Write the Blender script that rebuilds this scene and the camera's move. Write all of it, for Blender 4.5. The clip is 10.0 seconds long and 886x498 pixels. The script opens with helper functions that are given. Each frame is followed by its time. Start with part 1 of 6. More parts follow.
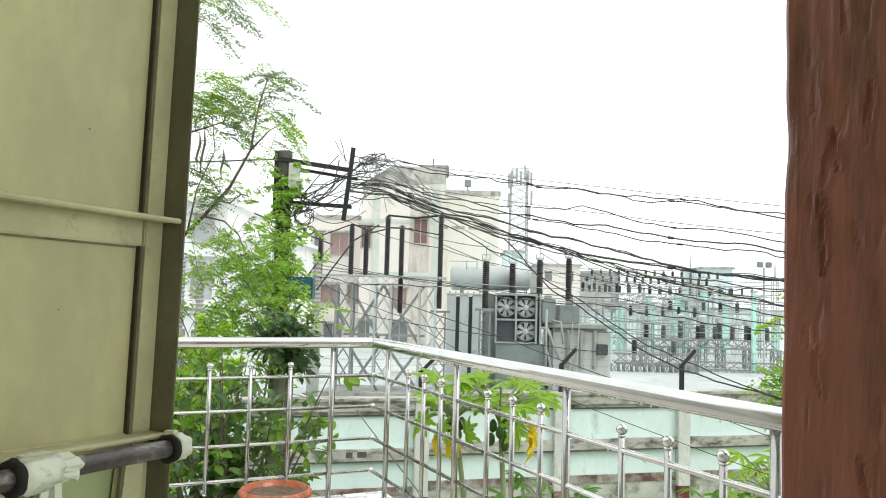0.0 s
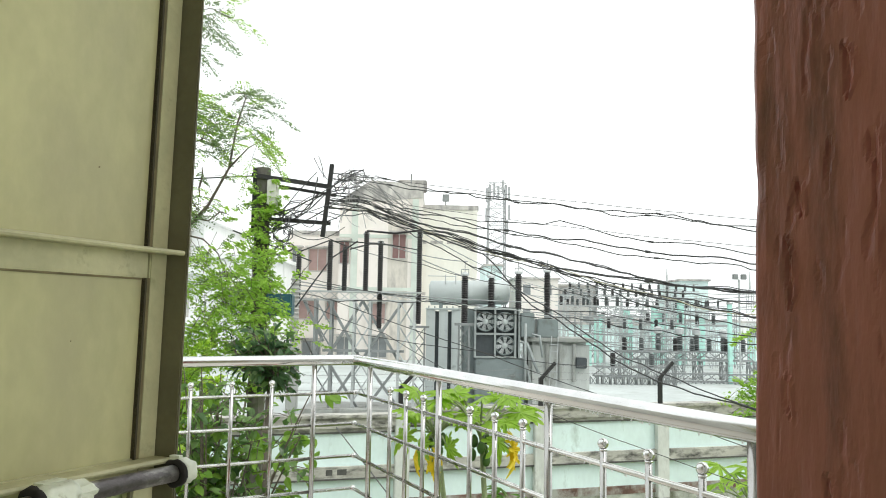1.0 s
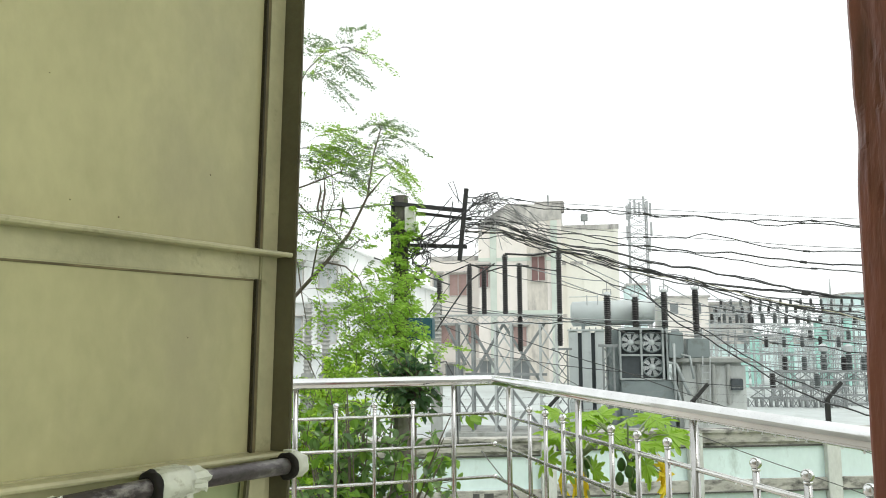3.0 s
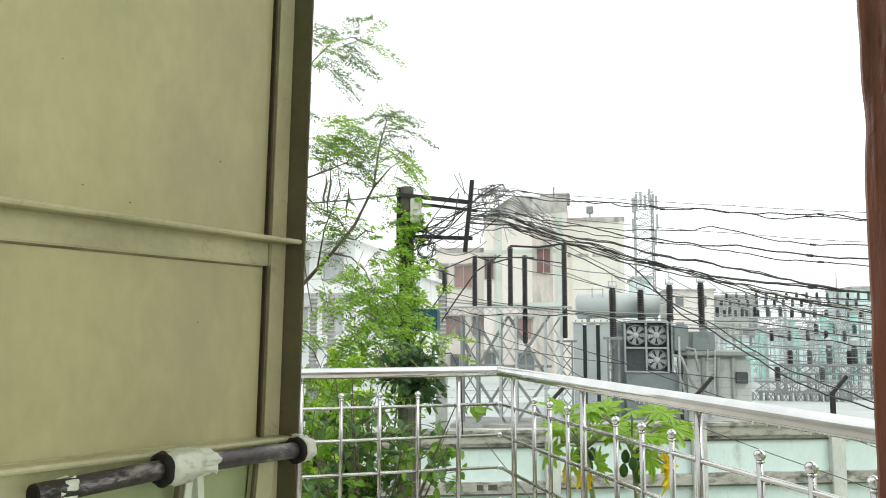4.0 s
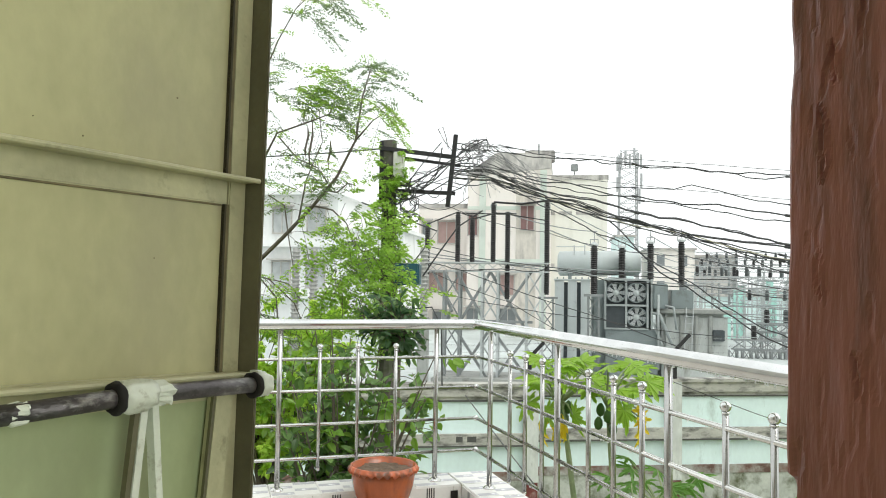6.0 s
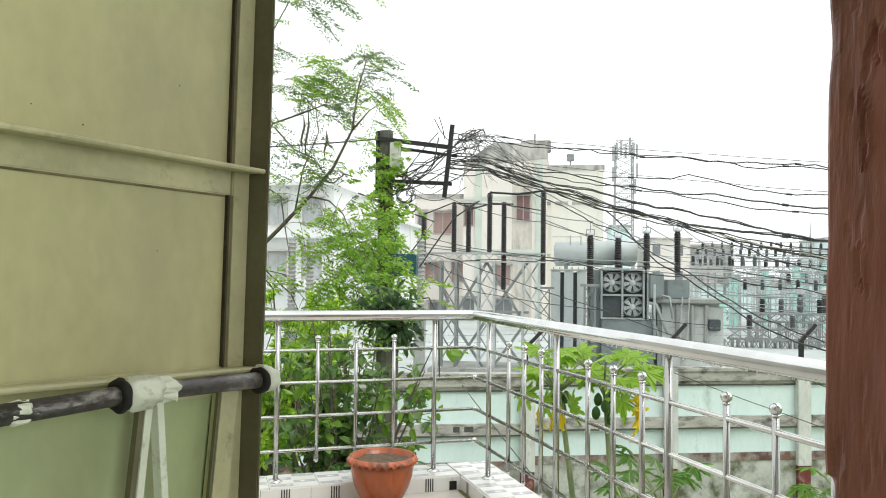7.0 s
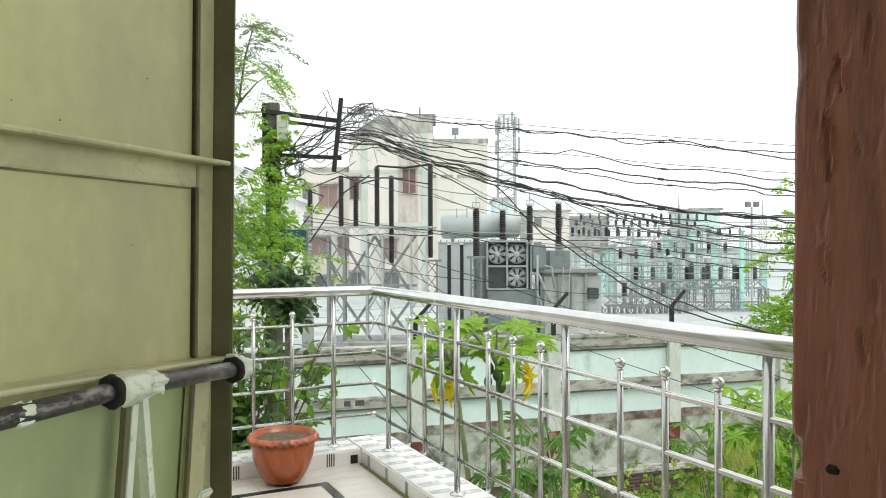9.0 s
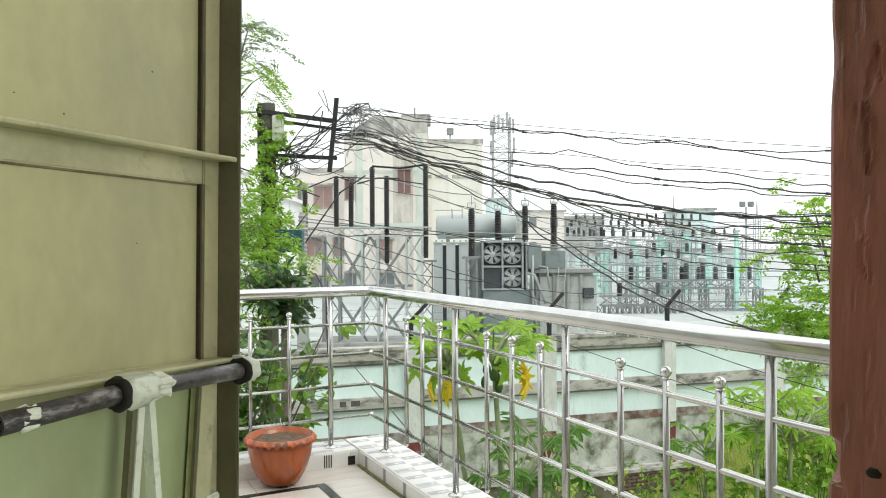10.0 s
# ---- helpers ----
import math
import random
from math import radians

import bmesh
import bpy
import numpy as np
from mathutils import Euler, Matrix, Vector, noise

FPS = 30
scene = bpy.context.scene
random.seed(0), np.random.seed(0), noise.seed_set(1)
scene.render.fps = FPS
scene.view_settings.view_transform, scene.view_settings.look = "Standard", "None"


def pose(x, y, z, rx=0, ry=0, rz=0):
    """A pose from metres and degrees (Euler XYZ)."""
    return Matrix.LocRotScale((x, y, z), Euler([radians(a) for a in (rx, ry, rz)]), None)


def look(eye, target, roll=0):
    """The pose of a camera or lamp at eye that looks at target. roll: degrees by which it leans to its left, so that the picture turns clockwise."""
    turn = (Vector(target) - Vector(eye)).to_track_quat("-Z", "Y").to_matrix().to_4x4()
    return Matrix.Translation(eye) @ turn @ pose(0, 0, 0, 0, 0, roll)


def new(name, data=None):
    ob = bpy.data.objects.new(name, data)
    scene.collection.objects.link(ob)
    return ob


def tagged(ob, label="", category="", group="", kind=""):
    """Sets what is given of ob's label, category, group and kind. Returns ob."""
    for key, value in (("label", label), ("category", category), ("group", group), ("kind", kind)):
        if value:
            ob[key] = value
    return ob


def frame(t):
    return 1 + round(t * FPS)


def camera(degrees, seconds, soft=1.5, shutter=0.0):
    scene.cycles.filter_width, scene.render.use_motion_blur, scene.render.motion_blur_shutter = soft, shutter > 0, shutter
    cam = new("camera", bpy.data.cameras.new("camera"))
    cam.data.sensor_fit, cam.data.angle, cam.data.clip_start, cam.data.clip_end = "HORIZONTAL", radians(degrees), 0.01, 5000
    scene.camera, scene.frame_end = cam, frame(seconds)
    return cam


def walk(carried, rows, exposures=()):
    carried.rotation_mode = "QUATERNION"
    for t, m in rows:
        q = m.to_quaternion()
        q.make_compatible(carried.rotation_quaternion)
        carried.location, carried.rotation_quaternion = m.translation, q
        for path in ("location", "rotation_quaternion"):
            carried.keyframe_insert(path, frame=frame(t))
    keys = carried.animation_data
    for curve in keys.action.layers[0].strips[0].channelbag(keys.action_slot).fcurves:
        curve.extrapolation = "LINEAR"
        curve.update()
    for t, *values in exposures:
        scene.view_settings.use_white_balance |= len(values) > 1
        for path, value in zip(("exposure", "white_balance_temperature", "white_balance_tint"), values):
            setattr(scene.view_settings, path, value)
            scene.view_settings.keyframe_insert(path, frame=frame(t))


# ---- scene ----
cam = camera(61.0, 10.0, soft=1.0)
PATH = [
    (0, (0.053, 0.026, 1.208), (0.909, 1.829, 1.337), 1.6),
    (0.5, (0.04, 0.011, 1.217), (0.949, 1.785, 1.372), 1.2),
    (1, (0.029, 0.004, 1.217), (0.935, 1.78, 1.386), 1.0),
    (1.5, (0.041, -0.002, 1.203), (0.86, 1.812, 1.397), 0.1),
    (2, (0.049, -0.008, 1.202), (0.741, 1.856, 1.416), -1.2),
    (2.5, (0.062, 0.0, 1.198), (0.656, 1.904, 1.429), -0.9),
    (4, (0.059, -0.004, 1.19), (0.607, 1.909, 1.397), 0.1),
    (4.5, (0.054, -0.004, 1.19), (0.644, 1.898, 1.377), 1.2),
    (5, (0.054, -0.004, 1.182), (0.645, 1.901, 1.326), 1.1),
    (5.5, (0.063, -0.008, 1.182), (0.656, 1.899, 1.286), 1.1),
    (6, (0.078, -0.016, 1.178), (0.67, 1.892, 1.268), 0.9),
    (7.5, (0.057, 0.007, 1.182), (0.682, 1.907, 1.235), 0.1),
    (8, (0.011, 0.007, 1.19), (0.706, 1.881, 1.232), -0.2),
    (8.5, (0.007, -0.007, 1.191), (0.803, 1.828, 1.187), -0.2),
    (9, (0.0, -0.005, 1.191), (0.885, 1.789, 1.186), -0.2),
    (9.5, (-0.003, 0.009, 1.19), (0.894, 1.797, 1.186), -0.3),
    (10, (-0.006, 0.0135, 1.189), (0.891, 1.8015, 1.185), -0.3),
]
walk(cam, [(t, look(eye, target, roll)) for t, eye, target, roll in PATH], exposures=((0.0, 0.18, 6500, 5.5), (1.0, 0.17, 6500, 5.5), (2.5, 0.08, 6500, 5.5), (10.0, 0.09, 6500, 5.5)))

# ---- world and light ----
world = bpy.data.worlds.new("overcast_sky")
scene.world = world
world.use_nodes = True
wn, wl = world.node_tree.nodes, world.node_tree.links
sky = wn.new("ShaderNodeTexSky")
sky.sky_type = "NISHITA"
sky.sun_disc = False
sky.sun_elevation, sky.sun_rotation = radians(58), radians(150)
sky.air_density, sky.dust_density, sky.ozone_density = 1.0, 6.0, 1.0
grey = wn.new("ShaderNodeHueSaturation")
grey.inputs["Saturation"].default_value = 0.08
cloud = wn.new("ShaderNodeMixRGB")
cloud.inputs[0].default_value = 0.7
cloud.inputs[2].default_value = (10.2, 10.35, 10.5, 1)
wl.new(sky.outputs[0], grey.inputs["Color"])
wl.new(grey.outputs[0], cloud.inputs[1])
wl.new(cloud.outputs[0], wn["Background"].inputs["Color"])
wn["Background"].inputs["Strength"].default_value = 0.15

sun_data = bpy.data.lights.new("sun", "SUN")
sun_data.energy, sun_data.angle, sun_data.color = 0.9, radians(25), (1.0, 0.97, 0.92)
sun = new("sun", sun_data)
sun.matrix_basis = look((0, 0, 30), (0 - 9.2, 15.9, 30 - 29), 0)


def fill_light(name, eye, target, w, h, energy):
    """An area lamp added at an unseen opening of the room."""
    d = bpy.data.lights.new(name, "AREA")
    d.shape, d.size, d.size_y, d.energy, d.color = "RECTANGLE", w, h, energy, (0.98, 1.0, 0.98)
    new(name, d).matrix_basis = look(eye, target)


# both lamps are added, placed to brighten the door leaf from the room side
fill_light("room_fill_side", (2.12, -1.2, 1.3), (0, -1.2, 1.3), 1.7, 1.5, 25)
fill_light("room_fill_back", (1.1, -2.42, 1.5), (1.1, 0, 1.5), 1.3, 1.5, 36)


# ---- materials ----
def material(name, color, rough=0.6, metal=0.0, scale=8.0, amount=0.25, fine=60.0, bump=0.15, stain=None, stain_at=0.62,
             stain_scale=2.5, spread=0.0, coat=0.0, stretch=(1, 1, 1), bump_size=0.004):
    """Painted or raw surface: broad variation, fine grain, optional stains, fine relief."""
    m = bpy.data.materials.new(name)
    m.use_nodes = True
    n, k = m.node_tree.nodes, m.node_tree.links
    b = n["Principled BSDF"]
    b.inputs["Metallic"].default_value = metal
    b.inputs["Coat Weight"].default_value = coat
    co = n.new("ShaderNodeTexCoord")
    mp = n.new("ShaderNodeMapping")
    mp.inputs["Scale"].default_value = stretch
    k.new(co.outputs["Object"], mp.inputs[0])
    broad, grain = n.new("ShaderNodeTexNoise"), n.new("ShaderNodeTexNoise")
    broad.inputs["Scale"].default_value, broad.inputs["Detail"].default_value = scale, 5
    grain.inputs["Scale"].default_value, grain.inputs["Detail"].default_value = fine, 3
    k.new(mp.outputs[0], broad.inputs["Vector"])
    k.new(mp.outputs[0], grain.inputs["Vector"])
    add = n.new("ShaderNodeMath")
    add.operation = "MULTIPLY_ADD"
    add.inputs[1].default_value = 0.35
    k.new(grain.outputs[0], add.inputs[0])
    k.new(broad.outputs[0], add.inputs[2])
    last = add.outputs[0]
    if spread:
        info, vary = n.new("ShaderNodeObjectInfo"), n.new("ShaderNodeMath")
        vary.operation = "MULTIPLY_ADD"
        vary.inputs[1].default_value = spread
        k.new(info.outputs["Random"], vary.inputs[0])
        k.new(last, vary.inputs[2])
        last = vary.outputs[0]
    ramp = n.new("ShaderNodeMapRange")
    ramp.inputs["From Min"].default_value, ramp.inputs["From Max"].default_value = 0.35, 1.0 + spread
    ramp.inputs["To Min"].default_value, ramp.inputs["To Max"].default_value = 1 - amount, 1 + amount
    k.new(last, ramp.inputs[0])
    tint = n.new("ShaderNodeVectorMath")
    tint.operation = "SCALE"
    tint.inputs[0].default_value = color
    k.new(ramp.outputs[0], tint.inputs["Scale"])
    out = tint.outputs[0]
    if stain:
        blot, cut, mix = n.new("ShaderNodeTexNoise"), n.new("ShaderNodeMapRange"), n.new("ShaderNodeMixRGB")
        blot.inputs["Scale"].default_value, blot.inputs["Detail"].default_value = stain_scale, 8
        blot.inputs["Roughness"].default_value = 0.65
        cut.inputs["From Min"].default_value, cut.inputs["From Max"].default_value = stain_at - 0.08, stain_at + 0.1
        k.new(mp.outputs[0], blot.inputs["Vector"])
        k.new(blot.outputs[0], cut.inputs[0])
        k.new(cut.outputs[0], mix.inputs[0])
        k.new(out, mix.inputs[1])
        mix.inputs[2].default_value = (*stain, 1)
        out = mix.outputs[0]
    k.new(out, b.inputs["Base Color"])
    rr = n.new("ShaderNodeMapRange")
    rr.inputs["To Min"].default_value, rr.inputs["To Max"].default_value = max(0.02, rough - 0.12), min(1, rough + 0.12)
    k.new(broad.outputs[0], rr.inputs[0])
    k.new(rr.outputs[0], b.inputs["Roughness"])
    if bump:
        bp = n.new("ShaderNodeBump")
        bp.inputs["Strength"].default_value, bp.inputs["Distance"].default_value = bump, bump_size
        k.new(add.outputs[0], bp.inputs["Height"])
        k.new(bp.outputs[0], b.inputs["Normal"])
    return m


def leaf_material(name, color, color2, gloss=0.45, trans=0.35):
    m = bpy.data.materials.new(name)
    m.use_nodes = True
    n, k = m.node_tree.nodes, m.node_tree.links
    b = n["Principled BSDF"]
    geo, mix = n.new("ShaderNodeNewGeometry"), n.new("ShaderNodeMixRGB")
    mix.inputs[1].default_value, mix.inputs[2].default_value = (*color, 1), (*color2, 1)
    k.new(geo.outputs["Random Per Island"], mix.inputs[0])
    k.new(mix.outputs[0], b.inputs["Base Color"])
    b.inputs["Roughness"].default_value = gloss
    tr, ms = n.new("ShaderNodeBsdfTranslucent"), n.new("ShaderNodeMixShader")
    bright = n.new("ShaderNodeVectorMath")
    bright.operation = "SCALE"
    bright.inputs["Scale"].default_value = 1.6
    k.new(mix.outputs[0], bright.inputs[0])
    k.new(bright.outputs[0], tr.inputs["Color"])
    ms.inputs[0].default_value = trans
    k.new(b.outputs[0], ms.inputs[1])
    k.new(tr.outputs[0], ms.inputs[2])
    k.new(ms.outputs[0], n["Material Output"].inputs["Surface"])
    return m


STEEL = material("polished_stainless_steel", (0.73, 0.735, 0.73), 0.13, 1.0, 6, 0.15, 300, 0.04)
STEEL_DULL = material("weathered_stainless_steel", (0.66, 0.655, 0.63), 0.20, 1.0, 6, 0.25, 300, 0.05)
STEEL_POST = material("brushed_stainless_tube", (0.46, 0.455, 0.44), 0.2, 1.0, 6, 0.25, 300, 0.05)
OLIVE = material("olive_green_enamel", (0.450, 0.430, 0.232), 0.46, 0.0, 7, 0.22, 90, 0.14, (0.36, 0.335, 0.20), 0.56, 4.5, stretch=(1, 1, 0.6))
# greener copy for the lower panel: reflected green light put into the colour
OLIVE_LOW = material("green_bounce_olive_enamel", (0.375, 0.430, 0.228), 0.46, 0.0, 7, 0.22, 90, 0.14, (0.30, 0.33, 0.19), 0.56, 4.5, stretch=(1, 1, 0.6))
OLIVE_EDGE = material("worn_olive_enamel", (0.47, 0.45, 0.27), 0.45, 0.0, 14, 0.25, 140, 0.3, (0.13, 0.11, 0.06), 0.66, 24)
# darkened copy of the olive: shade put into the colour of lip and flanks
OLIVE_DARK = material("shaded_weathered_olive_paint", (0.128, 0.118, 0.066), 0.5, 0.0, 14, 0.3, 140, 0.3, (0.11, 0.10, 0.05), 0.62, 20)
CREAM_PAINT = material("chipped_cream_enamel", (0.66, 0.69, 0.58), 0.45, 0, 30, 0.15, 200, 0.4, (0.24, 0.22, 0.12), 0.66, 60)
BOLT_IRON = material("scraped_dark_iron", (0.11, 0.10, 0.10), 0.42, 0.7, 60, 0.6, 300, 0.6, (0.46, 0.45, 0.41), 0.575, 62, stretch=(0.5, 1, 1))
GRIME = material("brown_grime_in_a_seam", (0.15, 0.125, 0.06), 0.8, 0, 30, 0.5)
DARK_GAP = material("dark_seam_shade", (0.045, 0.038, 0.02), 0.8)
JAMB = material("red_brown_painted_wood", (0.335, 0.112, 0.105), 0.44, 0, 70, 0.14, 230, 0.35, (0.135, 0.047, 0.044), 0.60, 30, stretch=(1, 1, 0.22), bump_size=0.006)
RAW_WOOD = material("splintered_raw_wood", (0.40, 0.33, 0.25), 0.85, 0, 60, 0.4, 200, 0.9)
WATER = material("clear_rain_water", (0.9, 0.93, 0.93), 0.05)
BLACK_HOLE = material("soot_black", (0.012, 0.01, 0.008), 0.9)
PLASTER_IN = material("indoor_cream_plaster", (0.46, 0.44, 0.35), 0.85)
FLOOR_ROOM = material("grey_green_mosaic_floor", (0.34, 0.42, 0.32), 0.5, 0, 30, 0.3)
PLASTER_OUT = material("outdoor_pale_render", (0.56, 0.55, 0.51), 0.85, 0, 1.2, 0.15, 30, 0.3, (0.3, 0.29, 0.26), 0.68, 1.3)
TILE_WHITE = material("glazed_white_tile", (0.74, 0.73, 0.70), 0.22, 0, 5, 0.08, 80, 0.05, spread=0.15)
TILE_GREY = material("glazed_grey_print", (0.48, 0.48, 0.50), 0.25, 0, 20, 0.15)
TILE_STRIP = material("dark_grey_strip_print", (0.20, 0.20, 0.21), 0.3)
TILE_BLACK = material("black_stripe_print", (0.03, 0.03, 0.03), 0.3)
FLOOR_TILE = material("veined_beige_floor_tile", (0.60, 0.56, 0.50), 0.22, 0, 3, 0.16, 30, 0.04, (0.45, 0.41, 0.36), 0.58, 3.0, spread=0.1, stretch=(0.35, 3.2, 1))
FLOOR_BLACK = material("black_granite_inlay", (0.018, 0.018, 0.018), 0.22, 0, 40, 0.5)
MOSS = material("mossy_grout", (0.14, 0.15, 0.05), 0.9, 0, 30, 0.5, 200, 0.6)
TERRACOTTA = material("terracotta_plastic_clay", (0.37, 0.088, 0.024), 0.22, 0, 9, 0.3, 60, 0.25, (0.20, 0.06, 0.026), 0.60, 11, stretch=(1, 1, 0.28))
TERRACOTTA_RIM = material("scuffed_terracotta_rim", (0.50, 0.13, 0.055), 0.36, 0, 12, 0.3, 60, 0.3, (0.12, 0.065, 0.04), 0.55, 16)
SOIL = material("damp_potting_soil", (0.15, 0.105, 0.07), 0.95, 0, 30, 0.5, 120, 1.0, bump_size=0.02)


# ---- mesh helpers ----
def part(name, bm, mat, parent=None, label="", smooth=False):
    me = bpy.data.meshes.new(name)
    bm.normal_update()
    bm.to_mesh(me)
    bm.free()
    me.materials.append(mat)
    if smooth:
        for p in me.polygons:
            p.use_smooth = True
    ob = new(name, me)
    ob.parent = parent
    if label:
        tagged(ob, label)
    return ob


def thing(name, label, category, m=None, group="", kind=""):
    ob = new(name)
    ob.empty_display_size = 0.1
    if m:
        ob.matrix_basis = m
    return tagged(ob, label, category, group, kind)


def box(bm, x0, x1, y0, y1, z0, z1):
    v = [bm.verts.new(p) for p in ((x0, y0, z0), (x1, y0, z0), (x1, y1, z0), (x0, y1, z0), (x0, y0, z1), (x1, y0, z1), (x1, y1, z1), (x0, y1, z1))]
    for f in ((3, 2, 1, 0), (4, 5, 6, 7), (0, 1, 5, 4), (1, 2, 6, 5), (2, 3, 7, 6), (3, 0, 4, 7)):
        bm.faces.new([v[i] for i in f])
    return bm


def boxes(*rows, bevel=0.0):
    bm = bmesh.new()
    for r in rows:
        box(bm, *r)
    if bevel:
        bmesh.ops.bevel(bm, geom=bm.edges[:], offset=bevel, segments=2, affect="EDGES")
    return bm


def sweep(bm, pts, radii, n=8, cap=True):
    """A tube along pts; radii one number or one per point."""
    pts = [Vector(p) for p in pts]
    if not hasattr(radii, "__len__"):
        radii = [radii] * len(pts)
    rings, side = [], None
    for i, p in enumerate(pts):
        d = (pts[min(i + 1, len(pts) - 1)] - pts[max(i - 1, 0)]).normalized()
        if side is None:
            side = d.orthogonal().normalized()
        side = (side - d * side.dot(d)).normalized()
        up = d.cross(side)
        rings.append([bm.verts.new(p + radii[i] * (math.cos(a) * side + math.sin(a) * up)) for a in (2 * math.pi * j / n for j in range(n))])
    for a, b in zip(rings, rings[1:]):
        for j in range(n):
            bm.faces.new((a[j], a[(j + 1) % n], b[(j + 1) % n], b[j]))
    if cap:
        bm.faces.new(rings[0][::-1])
        bm.faces.new(rings[-1])
    return bm


def tube(pts, radii, n=8):
    return sweep(bmesh.new(), pts, radii, n)


def beam(bm, a, b, w, d=None):
    """A square bar from a to b."""
    return sweep(bm, [a, b], (w if d is None else max(w, d)) * 0.7, 4)


def lathe(profile, n=24, bm=None, at=(0, 0, 0)):
    bm = bm or bmesh.new()
    rings = [[bm.verts.new((at[0] + r * math.cos(2 * math.pi * j / n), at[1] + r * math.sin(2 * math.pi * j / n), at[2] + z)) for j in range(n)] for r, z in profile]
    for a, b in zip(rings, rings[1:]):
        for j in range(n):
            bm.faces.new((a[j], a[(j + 1) % n], b[(j + 1) % n], b[j]))
    if profile[0][0] > 1e-6:
        bm.faces.new(rings[0][::-1])
    if profile[-1][0] > 1e-6:
        bm.faces.new(rings[-1])
    return bm


def ball(r, z=0.0, n=12, stretch=1.0):
    return [(max(1e-5, r * math.sin(a)), z - r * stretch * math.cos(a)) for a in (math.pi * i / (n // 2) for i in range(n // 2 + 1))]


# the yard's own axes: u across the view of the yard, v away from the house, z up
YARD = Matrix.Translation((0.0, -0.004, 0)) @ pose(0, 0, 0, 0, 0, -26.25)
# plants and slack cables hang a little out of plumb
LEANING = YARD @ Matrix(((1, 0, 0.033, -0.05), (0, 1, 0.029, 0), (-0.033, -0.029, 1, 0.11), (0, 0, 0, 1)))


def yard(u, v, z=0.0, turn=0.0, uc=None, zc=1.5):
    """A pose in the yard. The ground falls away from the house: uc, zc are the middle of a wide thing."""
    uc = u if uc is None else uc
    return YARD @ pose(u - 0.035 - 0.0015 * v + 0.033 * zc, v, z + 0.11 - 0.033 * uc - 0.0292 * v, 0, 0, turn)


# ---- house: room, door opening, balcony ----
GROUND = -4.8
FLOOR = 0.02

ground = part("ground", boxes((-900, 900, -900, 1500, GROUND - 1, GROUND + 0.06)), material("wet_weedy_soil", (0.15, 0.145, 0.065), 0.95, 0, 1.3, 0.5, 12, 0.8, (0.12, 0.18, 0.035), 0.47, 2.2))
tagged(ground, "damp weedy bare soil around the house", "ground", kind="structure")

wall_in = part("wall_south", boxes((-4.0, -0.74, 0.12, 0.27, -4.8, 3.4), (0.42, 3.0, 0.12, 0.27, -4.8, 3.4), (-0.74, 0.42, 0.12, 0.27, 2.2, 3.4), (-0.74, 0.42, 0.12, 0.27, -4.8, 0.0)), PLASTER_OUT)
tagged(wall_in, "cream rendered house wall round the balcony doorway", "wall", kind="structure")
room = part("wall_room", boxes((-2.2, -2.1, -2.4, 0.12, 0, 2.8),
                              (2.1, 2.2, -2.4, 0.12, 0, 0.5), (2.1, 2.2, -2.4, 0.12, 2.1, 2.8), (2.1, 2.2, -2.4, -2.1, 0.5, 2.1), (2.1, 2.2, -0.3, 0.12, 0.5, 2.1),
                              (-2.2, 2.2, -2.5, -2.4, 0, 0.7), (-2.2, 2.2, -2.5, -2.4, 2.3, 2.8), (-2.2, 0.4, -2.5, -2.4, 0.7, 2.3), (1.8, 2.2, -2.5, -2.4, 0.7, 2.3)), PLASTER_IN)
tagged(room, "plain cream plaster walls of the unseen room with two added openings", "wall", kind="structure")
tagged(part("floor_room", boxes((-2.1, 2.1, -2.4, 0.12, -0.12, 0.0)), FLOOR_ROOM), "grey-green mosaic floor of the room", "floor", kind="structure")
ceiling = tagged(part("ceiling", boxes((-2.2, 2.2, -2.5, 0.12, 2.8, 2.95)), PLASTER_IN), "plain white plaster ceiling of the room", "ceiling", kind="structure")

# door frame: jambs with a broken-out strike hole, and head
frame_ob = thing("door_frame", "red-brown painted wooden door frame with a splintered strike hole", "door frame", kind="structure")


REVEAL = [0.118, 0.13, 0.14, 0.148] + [0.155 + 0.0012 * i for i in range(73)]


GOUGES = ((0.2300, 1.2370, 0.016, 0.0015, 0.0016), (0.2250, 1.2700, 0.010, 0.0014, 0.0011), (0.2010, 1.3215, 0.012, 0.0016, 0.0014), (0.2440, 1.2840, 0.013, 0.0008, 0.0006), (0.2319, 1.1836, 0.009, 0.0014, 0.0011), (0.2120, 1.1450, 0.010, 0.0014, 0.0011))


def dents(y, z):
    """Old knocks under the paint: long shallow pits with a raised lip, and a few deep gouges."""
    warp = 0.35 * noise.noise((y * 60, 2.2, z * 25))
    g = noise.noise((y * 150 + warp, 1.7, z * 36)) + 0.45 * noise.noise((y * 330, 8.2, z * 95))
    lip = noise.noise(((y + 0.0022) * 150 + warp, 1.7, z * 36))
    rough = 0.5 + 0.9 * max(0.0, noise.noise((y * 22, 4.4, z * 9)) + 0.25)
    d = rough * (0.0016 * max(0.0, min(1.0, (g - 0.22) * 3.5)) - 0.0010 * max(0.0, min(1.0, (lip - 0.2) * 3)))
    for yc, zc, half, wide, deep in GOUGES:
        along = (z - zc) / half
        if abs(along) < 1:
            mid = yc + 0.0016 * noise.noise((3.3, yc * 40, z * 120)) + 0.0012 * along
            r = (y - mid) / (wide * (1 - along * along) ** 0.5 + 1e-4)
            d += 1.3 * deep * math.exp(-r * r) - 0.9 * deep * math.exp(-((r + 1.9) ** 2))
    return d


